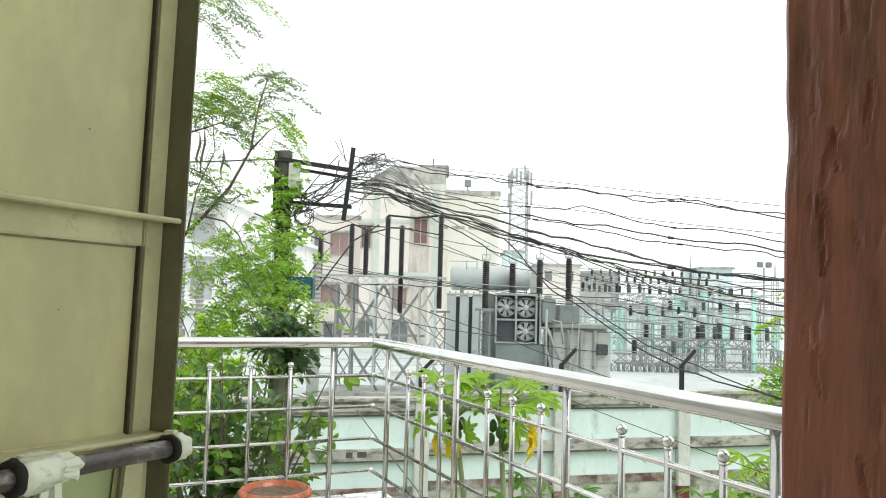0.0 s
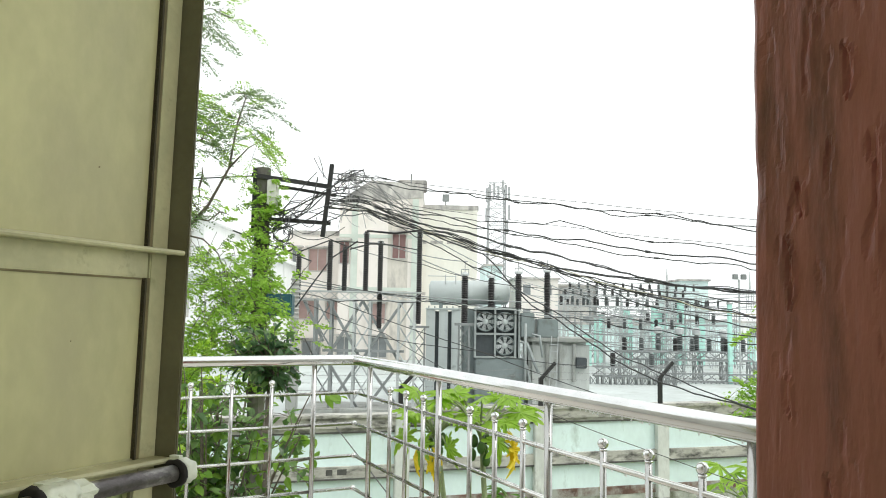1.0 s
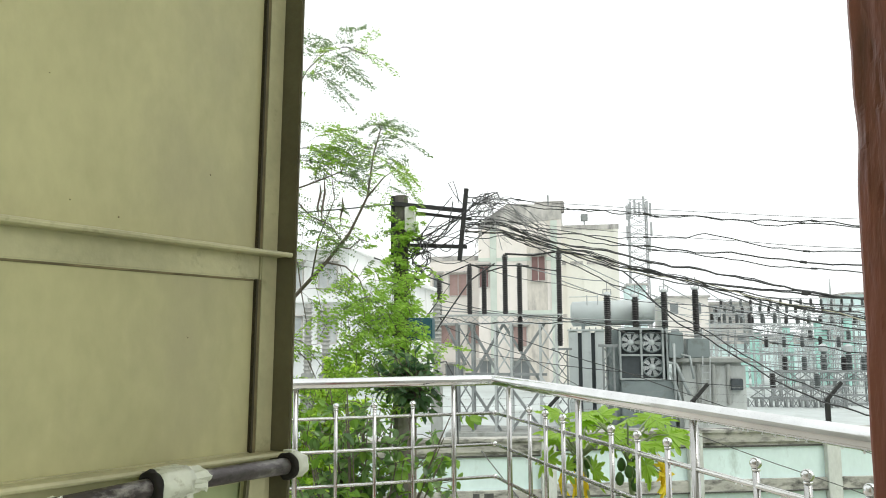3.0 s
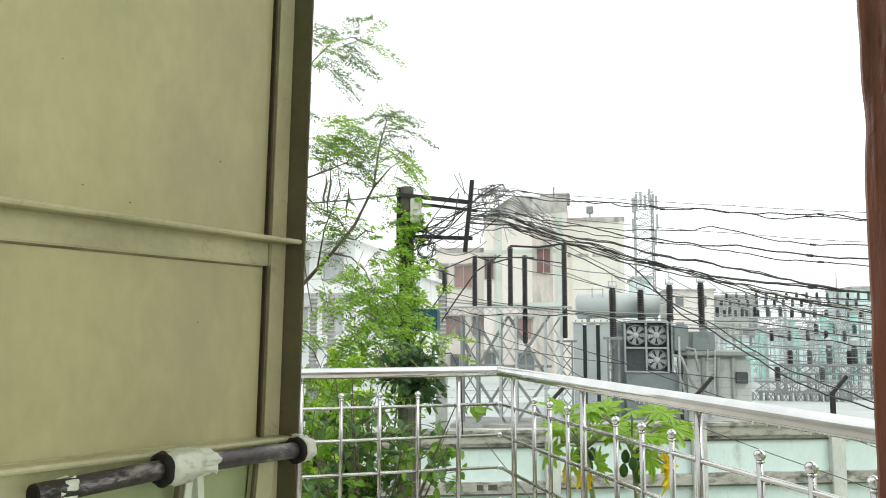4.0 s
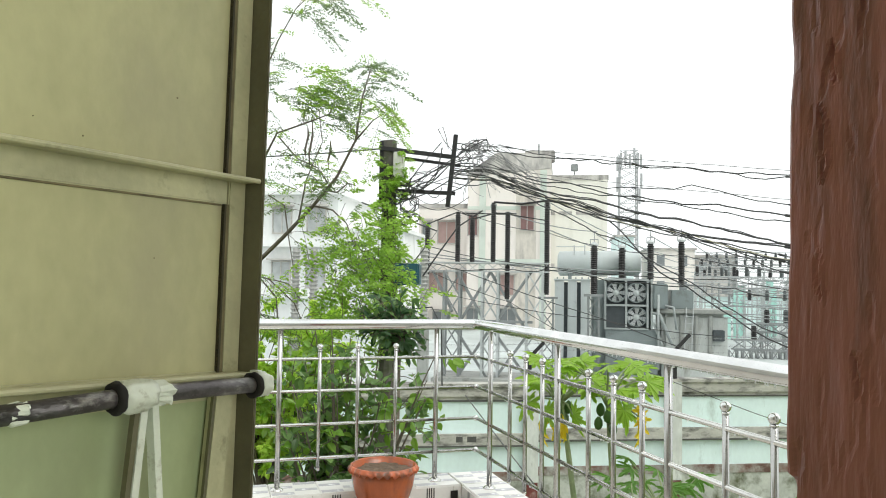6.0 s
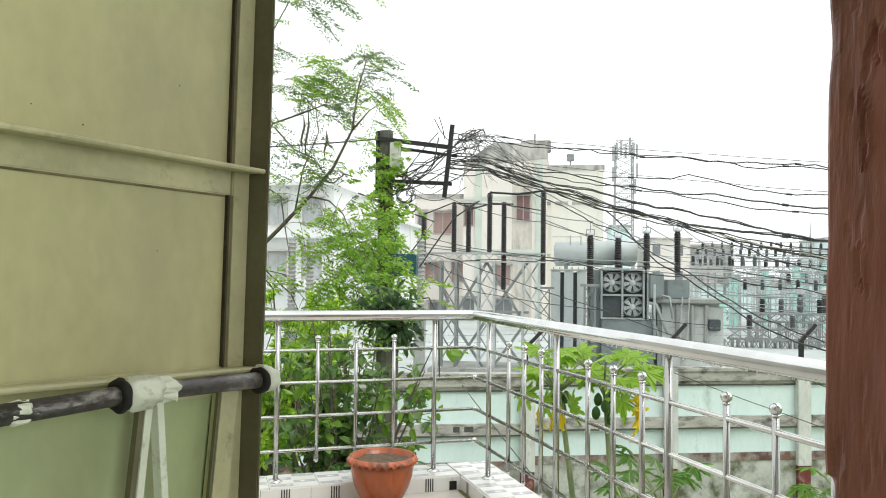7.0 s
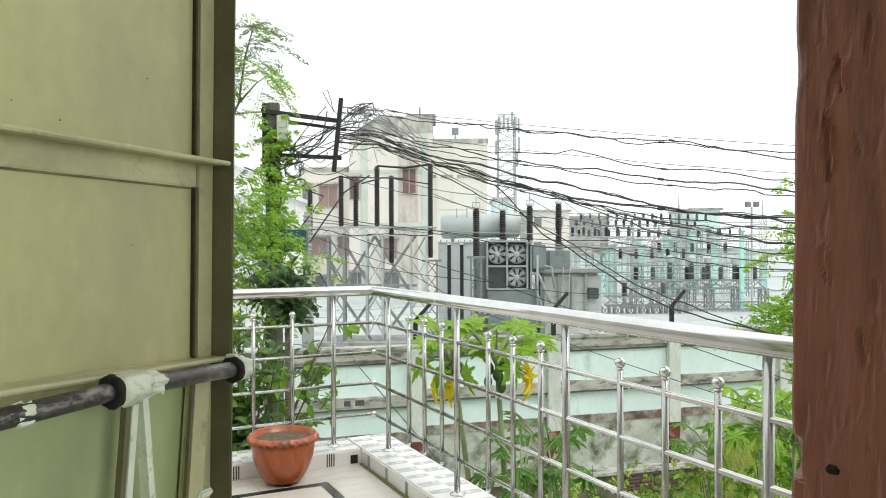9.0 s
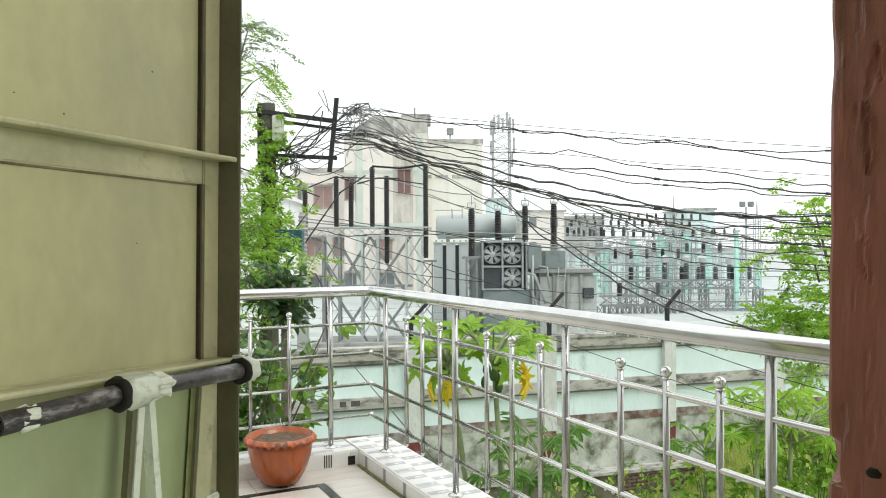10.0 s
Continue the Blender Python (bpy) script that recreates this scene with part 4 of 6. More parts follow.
for u, v, w, zt in ((10.2, 46, 0.34, 2.6), (10.9, 48, 0.4, 2.9), (12.0, 46, 0.34, 3.2), (12.9, 49, 0.45, 3.0), (13.7, 46, 0.34, 3.5), (14.7, 48, 0.6, 3.2), (15.3, 46, 0.34, 3.8), (16.0, 48, 0.55, 2.6), (16.9, 47, 0.4, 3.0), (9.4, 45, 0.4, 1.6), (19.2, 48, 0.4, 2.2), (20.5, 48, 0.4, 2.0), (13.55, 34, 0.17, 3.15)):
    c = thing("mint_column", "mint-green painted concrete support column", "column", yard(u, v), group="mint columns of the switchyard")
    part("shaft", boxes((-w / 2, w / 2, -w / 2, w / 2, YB, zt), bevel=0.02), MINT_COL, c)
    part("cap_plate", boxes((-w * 0.7, w * 0.7, -w * 0.7, w * 0.7, zt, zt + 0.08)), GALV, c)
for u, v, zt in ((12.6, 40, 5.4), (16.2, 38, 5.1)):
    c = thing("lightning_mast", "thin grey lattice lightning mast", "mast", yard(u, v), group="lightning masts")
    part("lattice", lattice(bmesh.new(), (0, 0, YB), (0, 0, zt - 0.9), 0.26, 14, 0.022, 0.012), GALV, c)
    part("spike", tube([(0, 0, zt - 0.9), (0, 0, zt)], [0.05, 0.012], 6), GALV, c)
fl = thing("floodlight_mast", "grey mast with two square floodlights", "floodlight", yard(14.0, 34))
part("pole", tube([(0, 0, YB), (0, 0, 4.3)], 0.045, 8), GALV, fl)
part("platform", boxes((-0.28, 0.28, -0.2, 0.2, 3.75, 3.8)), GALV_DARK, fl)
for x in (-0.18, 0.2):
    part("lamp_head", boxes((x - 0.12, x + 0.12, -0.1, 0.05, 4.3, 4.54), bevel=0.02), GALV_DARK, fl)
for u, v, r, h in ((12.1, 36.5, 0.16, 0.8), (12.9, 36.5, 0.16, 0.8), (11.2, 37, 0.16, 0.8), (14.4, 37, 0.16, 0.8)):
    t = thing("current_transformer", "grey instrument transformer with a round head", "transformer", yard(u, v), group="instrument transformers")
    post_insulator(pose(0, 0, 0.9), h, r, 8, t, PORCELAIN_GREY, 10)
    part("head", lathe([(0.05, 0.9 + h), (0.2, 0.95 + h), (0.2, 1.2 + h), (0.05, 1.3 + h)], 12), GALV, t)
    part("stand", lattice(bmesh.new(), (0, 0, YB), (0, 0, 0.9), 0.28, 6, 0.025, 0.015), GALV_DARK, t)

# overhead conductors of the yard
def span(a, b, sag, r, mat, bm=None, n=16):
    a, b = Vector(a), Vector(b)
    return sweep(bm or bmesh.new(), [a.lerp(b, i / n) - Vector((0, 0, 4 * sag * (i / n) * (1 - i / n))) for i in range(n + 1)], r, 5)


for a, b, sag in (((-0.4, 22, 4.1), (9, 50, 4.6), 0.5), ((-0.4, 22, 3.3), (8.4, 47, 3.9), 0.4), ((-1.5, 22, 3.7), (1.1, 24.1, 3.5), 0.1), ((1.1, 24.1, 3.4), (8, 40, 3.2), 0.4), ((2.0, 25.7, 3.5), (10, 50, 4.4), 0.5), ((3.95, 25.9, 3.7), (12, 53, 5.0), 0.5),
                  ((2.9, 25.7, 3.6), (11, 47, 3.9), 0.4), ((-3.9, 22, 2.35), (3.5, 23, 2.25), 0.08), ((-3.9, 21.8, 2.45), (6, 24, 1.9), 0.12), ((5.0, 30, 1.2), (22, 40, 2.0), 0.3), ((6.0, 30, 0.3), (20, 37, 1.0), 0.25), ((5.0, 36, 2.3), (24, 42, 2.9), 0.3), ((6.4, 38, 3.0), (21, 44, 3.2), 0.2), ((6.4, 38, 2.6), (21, 41, 2.5), 0.25), ((6.6, 39, 1.7), (22, 42, 1.6), 0.2), ((6.8, 40, 3.9), (22, 46, 3.7), 0.3), ((6.5, 37, 1.0), (19, 39, 1.3), 0.15),
                  ((7.0, 42, 4.4), (20, 45, 4.5), 0.2), ((6.5, 36, 2.0), (17, 50, 4.2), 0.3), ((9.0, 36, 1.4), (13, 47, 3.5), 0.2), ((11.0, 36, 1.4), (15.5, 47, 3.5), 0.2), ((13.0, 36, 1.4), (17.5, 50, 4.2), 0.3), ((8.0, 34, 0.9), (11, 47, 3.4), 0.3), ((6.4, 35, 1.3), (20, 36, 0.4), 0.15)) + tuple(((5.6 + 0.5 * k, 34 + k, 0.8 + 0.33 * k), (15.0 + 0.9 * k, 40 + 1.5 * k, 1.0 + 0.36 * k + 0.5 * (k % 3)), 0.15 + 0.05 * (k % 4)) for k in range(11)):
    c = part("conductor", span(a, b, sag, 0.016 if a[1] < 34 else 0.022, GALV_DARK), GALV_DARK)
    c.matrix_basis = LEANING
    tagged(c, "thin grey conductor strung across the substation", "conductor", "substation conductors")

# ---- buildings beyond ----
PINKISH = material("pale_pink_cream_render", (0.76, 0.71, 0.665), 0.9, 0, 0.35, 0.10, 6, 0.2, (0.50, 0.45, 0.39), 0.66, 0.5, stretch=(1, 1, 0.4))
CREAM = material("pale_cream_render", (0.77, 0.75, 0.68), 0.9, 0, 0.35, 0.10, 6, 0.2, (0.50, 0.48, 0.40), 0.66, 0.5, stretch=(1, 1, 0.4))
WHITE_R = material("greyish_white_render", (0.78, 0.79, 0.78), 0.9, 0, 0.35, 0.12, 6, 0.2, (0.48, 0.49, 0.46), 0.66, 0.5, stretch=(1, 1, 0.4))
WEATHERED = material("rain_blackened_parapet", (0.50, 0.48, 0.45), 0.95, 0, 0.8, 0.3, 8, 0.3, (0.20, 0.195, 0.19), 0.55, 0.9, stretch=(1, 1, 0.35))
PALE_GREEN = material("pale_green_pilaster_paint", (0.56, 0.61, 0.55), 0.9, 0, 1, 0.15)
STAIR_GREY = material("rain_greyed_beige_render", (0.60, 0.56, 0.50), 0.95, 0, 0.8, 0.25, 8, 0.3, (0.34, 0.32, 0.30), 0.56, 0.9, stretch=(1, 1, 0.35))
SHUTTER = material("maroon_window_shutter", (0.21, 0.115, 0.11), 0.6, 0, 2, 0.2)
DUSTY_PINK = material("dusty_pink_curtain", (0.38, 0.26, 0.24), 0.8, 0, 2, 0.2)
PANE = material("dark_window_glass", (0.20, 0.215, 0.22), 0.12, 0, 2, 0.2)
PANE_PALE = material("pale_curtained_glass", (0.44, 0.46, 0.46), 0.15, 0, 2, 0.25)
FRAME_GREY = material("grey_window_frame", (0.45, 0.43, 0.40), 0.6)


def window(parent, u, z, w, h, y, mat):
    f = part("window", boxes((u - w / 2, u + w / 2, y - 0.05, y + 0.12, z - 0.07, z), (u - w / 2, u + w / 2, y - 0.05, y + 0.12, z + h, z + h + 0.07), (u - w / 2 - 0.07, u - w / 2, y - 0.05, y + 0.12, z - 0.07, z + h + 0.07), (u + w / 2, u + w / 2 + 0.07, y - 0.05, y + 0.12, z - 0.07, z + h + 0.07), (u - 0.025, u + 0.025, y - 0.03, y + 0.1, z, z + h)), FRAME_GREY, parent)
    part("pane", boxes((u - w / 2, u - 0.025, y + 0.0, y + 0.06, z, z + h), (u + 0.025, u + w / 2, y + 0.0, y + 0.06, z, z + h)), mat, f)
    part("sunshade", boxes((u - w / 2 - 0.2, u + w / 2 + 0.2, y - 0.45, y, z + h + 0.10, z + h + 0.19)), WEATHERED, f)


b1 = thing("apartment_building", "pale pink and cream apartment block with rain-blackened parapet", "building", yard(0, 48, uc=-3, zc=5))
part("wall_left_wing", boxes((-9.2, -5.9, 0.0, 9, YB, 7.2)), PINKISH, b1)
part("wall_right_wing", boxes((-0.7, 2.8, 0.0, 9, YB, 9.0)), CREAM, b1)
bm = bmesh.new()
prof = ((-5.9, YB), (-0.7, YB), (-0.7, 9.6), (-5.9, 9.1))
front = [bm.verts.new((x, -1.0, z)) for x, z in prof]
back = [bm.verts.new((x, 9.0, z)) for x, z in prof]
bm.faces.new(front), bm.faces.new(back[::-1])
for j in range(4):
    bm.faces.new((front[j], back[j], back[(j + 1) % 4], front[(j + 1) % 4])[::-1])
part("wall_stair_block", bm, PINKISH, b1)
bm = bmesh.new()
prof = ((-5.9, 9.1), (-0.7, 9.6), (-0.7, 10.45), (-4.0, 10.65), (-5.9, 9.4))
front = [bm.verts.new((x, -1.04, z)) for x, z in prof]
back = [bm.verts.new((x, 9.0, z)) for x, z in prof]
bm.faces.new(front), bm.faces.new(back[::-1])
for j in range(5):
    bm.faces.new((front[j], back[j], back[(j + 1) % 5], front[(j + 1) % 5])[::-1])
part("stair_parapet", bm, WEATHERED, b1, "rain-blackened sloping parapet")
part("parapet", boxes((-9.25, -5.9, -0.06, 9, 7.2, 7.5)), WEATHERED, b1)
part("parapet", boxes((-0.7, 2.86, -0.06, 9, 9.0, 9.3)), WEATHERED, b1)
for u0, u1, y, zt in ((-5.15, -4.75, -1.08, 9.2), (-1.36, -0.96, -1.08, 9.5), (-0.45, -0.2, -0.06, 9.0), (2.5, 2.8, -0.06, 9.0), (0.6, 0.85, -0.06, 9.0)):
    part("pilaster", boxes((u0, u1, y, y + 0.08, YB, zt)), PALE_GREEN if u0 < -0.5 else CREAM, b1, "vertical painted pilaster")
part("stairwell_band", boxes((-2.85, -1.6, -1.03, -1.0, YB, 8.6)), STAIR_GREY, b1, "greyish vertical strip of the stairwell")
for z in (3.7, 7.0):
    part("floor_band", boxes((-5.9, -0.7, -1.05, -1.0, z, z + 0.22)), PALE_GREEN, b1)
    part("floor_band", boxes((-0.7, 2.8, -0.05, 0.0, z - 0.2, z)), WEATHERED, b1)
for u, z, w, h, y, m in ((-7.35, 4.95, 1.1, 1.35, 0, DUSTY_PINK), (-5.55, 5.4, 0.55, 1.3, -1.0, SHUTTER), (-2.15, 5.75, 0.8, 1.5, -1.03, SHUTTER), (-7.9, 1.9, 1.1, 1.1, 0, DUSTY_PINK), (-6.35, 1.9, 0.7, 1.1, 0, DUSTY_PINK), (-3.4, 1.7, 0.9, 1.2, -1.0, DUSTY_PINK), (-3.3, -0.4, 1.0, 1.2, -1.0, PANE), (-5.4, -0.4, 0.9, 1.2, -1.0, PANE), (-7.6, -0.7, 1.1, 1.2, 0, PANE), (-8.7, 5.0, 0.5, 1.3, 0, PANE)):
    window(b1, u, z, w, h, y - 0.06, m)
part("water_tank", boxes((YB, -0.5, 0.5, 1.4, 10.3, 11.0), bevel=0.05), WEATHERED, b1)
part("roof_pipe", tube([(-1.5, 0.0, 10.3), (-1.5, 0.0, 11.3)], 0.05, 6), GALV_DARK, b1)
rl = thing("roof_floodlight", "dark square floodlight on a roof post", "floodlight", yard(0.62, 48.3, uc=-3, zc=9))
part("post", tube([(0, 0, 9.25), (0, 0, 9.6)], 0.04, 6), GALV_DARK, rl)
part("lamp_head", boxes((-0.22, 0.22, -0.12, 0.1, 9.6, 10.05), bevel=0.03), GALV_DARK, rl)

b2 = thing("white_building", "greyish white house with balconies behind the trees", "building", yard(0, 40, uc=-12, zc=4))
part("wall", boxes((-26, -12.2, 0, 9, YB, 6.6)), WHITE_R, b2)
part("wall", boxes((-12.2, -8.6, 0.6, 9, YB, 4.6)), WHITE_R, b2)
part("roof_slab", boxes((-26.3, -11.9, -0.4, 9, 6.6, 6.8)), WHITE_R, b2)
part("roof_slab", boxes((-12.2, -8.4, 0.3, 9, 4.6, 4.8)), WHITE_R, b2)
for z in (0.9, 3.7):
    part("floor_slab", boxes((-26, -11.9, -0.5, 0, z, z + 0.18)), WHITE_R, b2)
for u in (-20, -17.4, -15.4, -13.4):
    for z in (1.5, 4.5):
        window(b2, u, z, 1.0, 1.35, -0.06, PANE_PALE)
window(b2, -10.6, 1.6, 1.0, 1.3, 0.54, PANE_PALE)

for u0, u1, v, zt, mat, lab in ((5.6, 7.4, 80, 8.7, MINT_WALL, "small mint-green block"), (9.2, 13.8, 82, 7.7, PINKISH, "low pinkish brick house"), (13.8, 18.5, 84, 7.3, WEATHERED, "grey weathered house"), (26.6, 29.5, 80, 8.2, MINT_WALL, "pale teal block"), (17, 60, 90, 4.4, WHITE_R, "long pale building"), (20, 27, 66, 3.4, MINT_WALL, "long mint control building"), (8.5, 19, 62, 2.6, MINT_WALL, "mint control building")):
    h = thing("distant_building", lab + " beyond the switchyard", "building", yard(0, v, uc=(u0 + u1) / 2, zc=5), group="distant buildings")
    part("wall", boxes((u0, u1, 0, 8, YB, zt)), mat, h)
    part("roof_slab", boxes((u0 - 0.2, u1 + 0.2, -0.25, 8.2, zt, zt + 0.2)), WEATHERED if mat is not MINT_COL else MINT_COL, h)
    n = max(2, int((u1 - u0) / 1.8))
    for i in range(min(n, 12)):
        for z in (zt - 1.7, zt - 4.4):
            if z > -1 and mat is not MINT_WALL:
                uu = u0 + (u1 - u0) * (i + 0.5) / n
                part("window", boxes((uu - 0.4, uu + 0.4, -0.04, 0.05, z, z + 1.1)), PANE, h)

# telecom tower
tw = thing("telecom_tower", "pale grey lattice telecom tower with panel antennas", "tower", yard(7.3, 90, zc=15))
bm = bmesh.new()
TOWER = material("hazy_galvanised_tower", (0.40, 0.41, 0.42), 0.7, 0.1)
for sx in (-1, 1):
    for sy in (-1, 1):
        beam(bm, (sx * 1.15, sy * 1.15, YB), (sx * 0.95, sy * 0.95, 19.4), 0.15)
for i in range(20):
    z0, z1 = -1.0 + i * 1.03, 0.03 + i * 1.03
    for sx, sy, tx, ty in ((-1, -1, 1, -1), (1, -1, -1, -1), (-1, 1, 1, 1), (-1, -1, -1, 1), (1, -1, 1, 1)):
        beam(bm, (sx * 1.05, sy * 1.05, z0), (tx * 1.05, ty * 1.05, z1), 0.065)
    beam(bm, (-1.05, -1.05, z1), (1.05, -1.05, z1), 0.065)
part("lattice", bm, TOWER, tw)
for u, z in ((-1.3, 17.2), (1.35, 17.4), (-0.4, 17.9), (0.6, 18.2), (1.4, 15.2), (-1.3, 14.8), (0.1, 17.5), (1.0, 17.6), (-0.9, 17.6), (1.2, 13.4)):
    part("panel_antenna", boxes((u - 0.12, u + 0.12, -1.35, -1.15, z, z + 1.7), bevel=0.02), TOWER, tw)

# ---- utility pole with cross arms, boxes and tangled cables ----
POLE = material("mossy_concrete_pole", (0.10, 0.095, 0.08), 0.95, 0, 5, 0.4, 30, 0.5, (0.05, 0.07, 0.02), 0.55, 4)
pole = thing("utility_pole", "dark concrete utility pole with iron cross arms and service boxes", "utility pole", yard(0, 9.1, uc=-1.8, zc=2.3))
part("shaft", tube([(-2.05, 0, GROUND), (-2.08, 0, 3.03)], [0.13, 0.085], 10), POLE, pole)
part("steel_channel", boxes((-2.20, -2.14, -0.05, 0.05, 2.2, 3.03), bevel=0.008), BLACK_IRON, pole)
part("cross_arm", beam(bmesh.new(), (-2.2, -0.08, 2.93), (-1.24, -0.08, 2.80), 0.05), BLACK_IRON, pole)
part("cross_arm", beam(bmesh.new(), (-2.0, 0.08, 2.84), (-1.2, 0.08, 2.72), 0.035), BLACK_IRON, pole)
part("cross_arm", beam(bmesh.new(), (-2.05, -0.08, 2.40), (-1.24, -0.08, 2.36), 0.045), BLACK_IRON, pole)
part("hanger", beam(bmesh.new(), (-1.235, -0.12, 3.07), (-1.325, -0.12, 2.19), 0.05), BLACK_IRON, pole)
part("meter_box", boxes((-1.99, -1.87, -0.2, -0.08, 2.56, 2.86), bevel=0.01), material("faded_white_plastic", (0.62, 0.62, 0.58), 0.5), pole, "faded white service box")
part("distribution_box", boxes((-1.95, -1.64, -0.26, -0.06, 1.24, 1.5), bevel=0.015), material("teal_plastic_box", (0.02, 0.09, 0.12), 0.4), pole, "dark teal distribution box")
rnd = random.Random(7)


def loop_pts(c, r, turns, flat, tilt):
    out = []
    n = int(16 * turns)
    ph = rnd.uniform(0, 6.28)
    for i in range(n + 1):
        a = ph + 2 * math.pi * turns * i / n
        out.append(Vector((c[0] + r * math.cos(a) * (1 + 0.2 * math.sin(i)), c[1] + tilt * r * math.sin(a), c[2] + flat * r * math.sin(a) - 0.02 * i / n)))
    return out


for k in range(8):
    c = (rnd.gauss(-1.02, 0.07), -0.1, rnd.gauss(2.92, 0.06))
    part("cable_coil", sweep(bmesh.new(), loop_pts(c, rnd.uniform(0.03, 0.10), rnd.uniform(0.6, 1.8), rnd.uniform(0.5, 1.1), rnd.uniform(0.2, 0.8)), rnd.uniform(0.004, 0.007), 5), CABLE_BLACK if k % 3 else WIRE_GREY, pole)
for k in range(18):
    a = Vector((rnd.uniform(-1.95, -1.7), -0.1, rnd.uniform(2.25, 2.5)))
    b = Vector((rnd.uniform(-1.5, -0.85), -0.1, rnd.uniform(2.3, 3.05)))
    m1 = a.lerp(b, 0.33) + Vector((rnd.uniform(-0.1, 0.15), rnd.uniform(-0.1, 0.1), rnd.uniform(-0.25, 0.35)))
    m2 = a.lerp(b, 0.66) + Vector((rnd.uniform(-0.1, 0.15), rnd.uniform(-0.1, 0.1), rnd.uniform(-0.35, 0.2)))
    pts = [(1 - t) ** 3 * a + 3 * t * (1 - t) ** 2 * m1 + 3 * t * t * (1 - t) * m2 + t ** 3 * b for t in (i / 14 for i in range(15))]
    part("jumper_cable", sweep(bmesh.new(), pts, rnd.uniform(0.004, 0.008), 5), CABLE_BLACK, pole)
for k in range(10):
    c = (rnd.gauss(-1.86, 0.07), -0.14, rnd.gauss(2.28, 0.12))
    part("cable_coil", sweep(bmesh.new(), loop_pts(c, rnd.uniform(0.04, 0.14), rnd.uniform(0.8, 2.0), rnd.uniform(0.6, 1.2), 0.4), 0.006, 5), CABLE_BLACK, pole)
for k in range(34):
    a = Vector((rnd.gauss(-1.0, 0.1), -0.1, rnd.gauss(2.9, 0.08)))
    b = Vector((rnd.uniform(-1.15, -0.1), -0.3, rnd.uniform(2.25, 2.6)))
    m1 = a + Vector((rnd.uniform(0, 0.3), 0, rnd.uniform(-0.15, 0.15)))
    m2 = b + Vector((rnd.uniform(-0.3, 0.1), 0, rnd.uniform(0.0, 0.3)))
    pts = [(1 - t) ** 3 * a + 3 * t * (1 - t) ** 2 * m1 + 3 * t * t * (1 - t) * m2 + t ** 3 * b for t in (i / 12 for i in range(13))]
    part("jumper_cable", sweep(bmesh.new(), pts, rnd.uniform(0.003, 0.005), 4), WIRE_GREY, pole)
part("loose_loop", tube([(-1.22, -0.1, 2.8), (-1.38, -0.1, 3.0), (-1.46, -0.1, 3.15), (-1.40, -0.1, 3.17), (-1.36, -0.1, 3.05), (-1.33, -0.1, 2.9)], 0.005, 5), CABLE_BLACK, pole)
for pts in (((YB, -0.1, 2.25), (-1.45, -0.1, 1.9), (-1.75, -0.1, 1.5), (-1.95, -0.1, 1.2)), ((-0.9, -0.1, 2.15), (-1.2, -0.1, 1.95), (-1.45, -0.1, 1.6), (-1.62, -0.1, 1.35)), ((-1.75, -0.05, 0.95), (-1.5, -0.1, 0.98), (-1.38, -0.1, 0.75), (-1.36, -0.1, 0.0)), ((-1.0, -0.1, 2.05), (-0.75, -0.1, 2.12), (-0.5, 0, 2.12))):
    part("service_cable", tube(pts, 0.009, 6), CABLE_BLACK, pole)


def cable(kind, r, sag, *pts):
    """One overhead cable: through its points, sagging between them, a little crooked, and on past the last one."""
    pts = [Vector(p) for p in pts]
    if pts[-1].x > 3.3:
        d = (pts[-1] - pts[-2]).normalized()
        pts.append(pts[-1] + Vector((d.x * 1.8, d.y * 1.8, -0.1)))
    start = Vector((-1.27, 8.98, max(2.25, min(3.0, pts[0].z + 0.02))))
    if pts[0].z > 2.3:
        pts.insert(0, start)
    out = []
    for a, b in zip(pts, pts[1:]):
        n = max(4, int((b - a).length / 0.09))
        for i in range(n):
            t = i / n
            out.append(a.lerp(b, t) - Vector((0, 0, 4 * sag * 0.6 * t * (1 - t) * min(1, (b - a).length / 1.5))))
    out.append(pts[-1])
    seed = rnd.uniform(0, 50)
    wob = 0.045 if kind != "thin" else 0.006
    out = [p + Vector((0, 0, wob * noise.noise((p.x * 2.3, seed, 0)) + wob * 0.5 * noise.noise((p.x * 7, seed, 3)))) if 0 < i < len(out) - 1 else p for i, p in enumerate(out)]
    r *= 0.64
    bm = sweep(bmesh.new(), out, r, 6)
    if kind == "bundle":
        sweep(bm, [p + Vector((0, 0.01, 0.014 + 0.02 * noise.noise((p.x * 3, seed, 9)))) for p in out], r * 0.6, 5)
    for i in range(8, len(out) - 4, 17):
        if kind in ("cable", "bundle"):
            sweep(bm, [out[i], out[i + 1].lerp(out[i], 0.4)], r * 1.9, 6)
    ob = part("overhead_cable", bm, CABLE_PALE if kind == "pale" else CABLE_BLACK)
    ob.matrix_basis = LEANING
    tagged(ob, {"thin": "thin black overhead service wire", "cable": "sagging black overhead cable with taped joints", "bundle": "thick black bundle of lashed overhead cables", "pale": "pale yellowish overhead cable among black ones", "drop": "thick black cable slanting down from the pole"}[kind], "cable", "overhead cables")


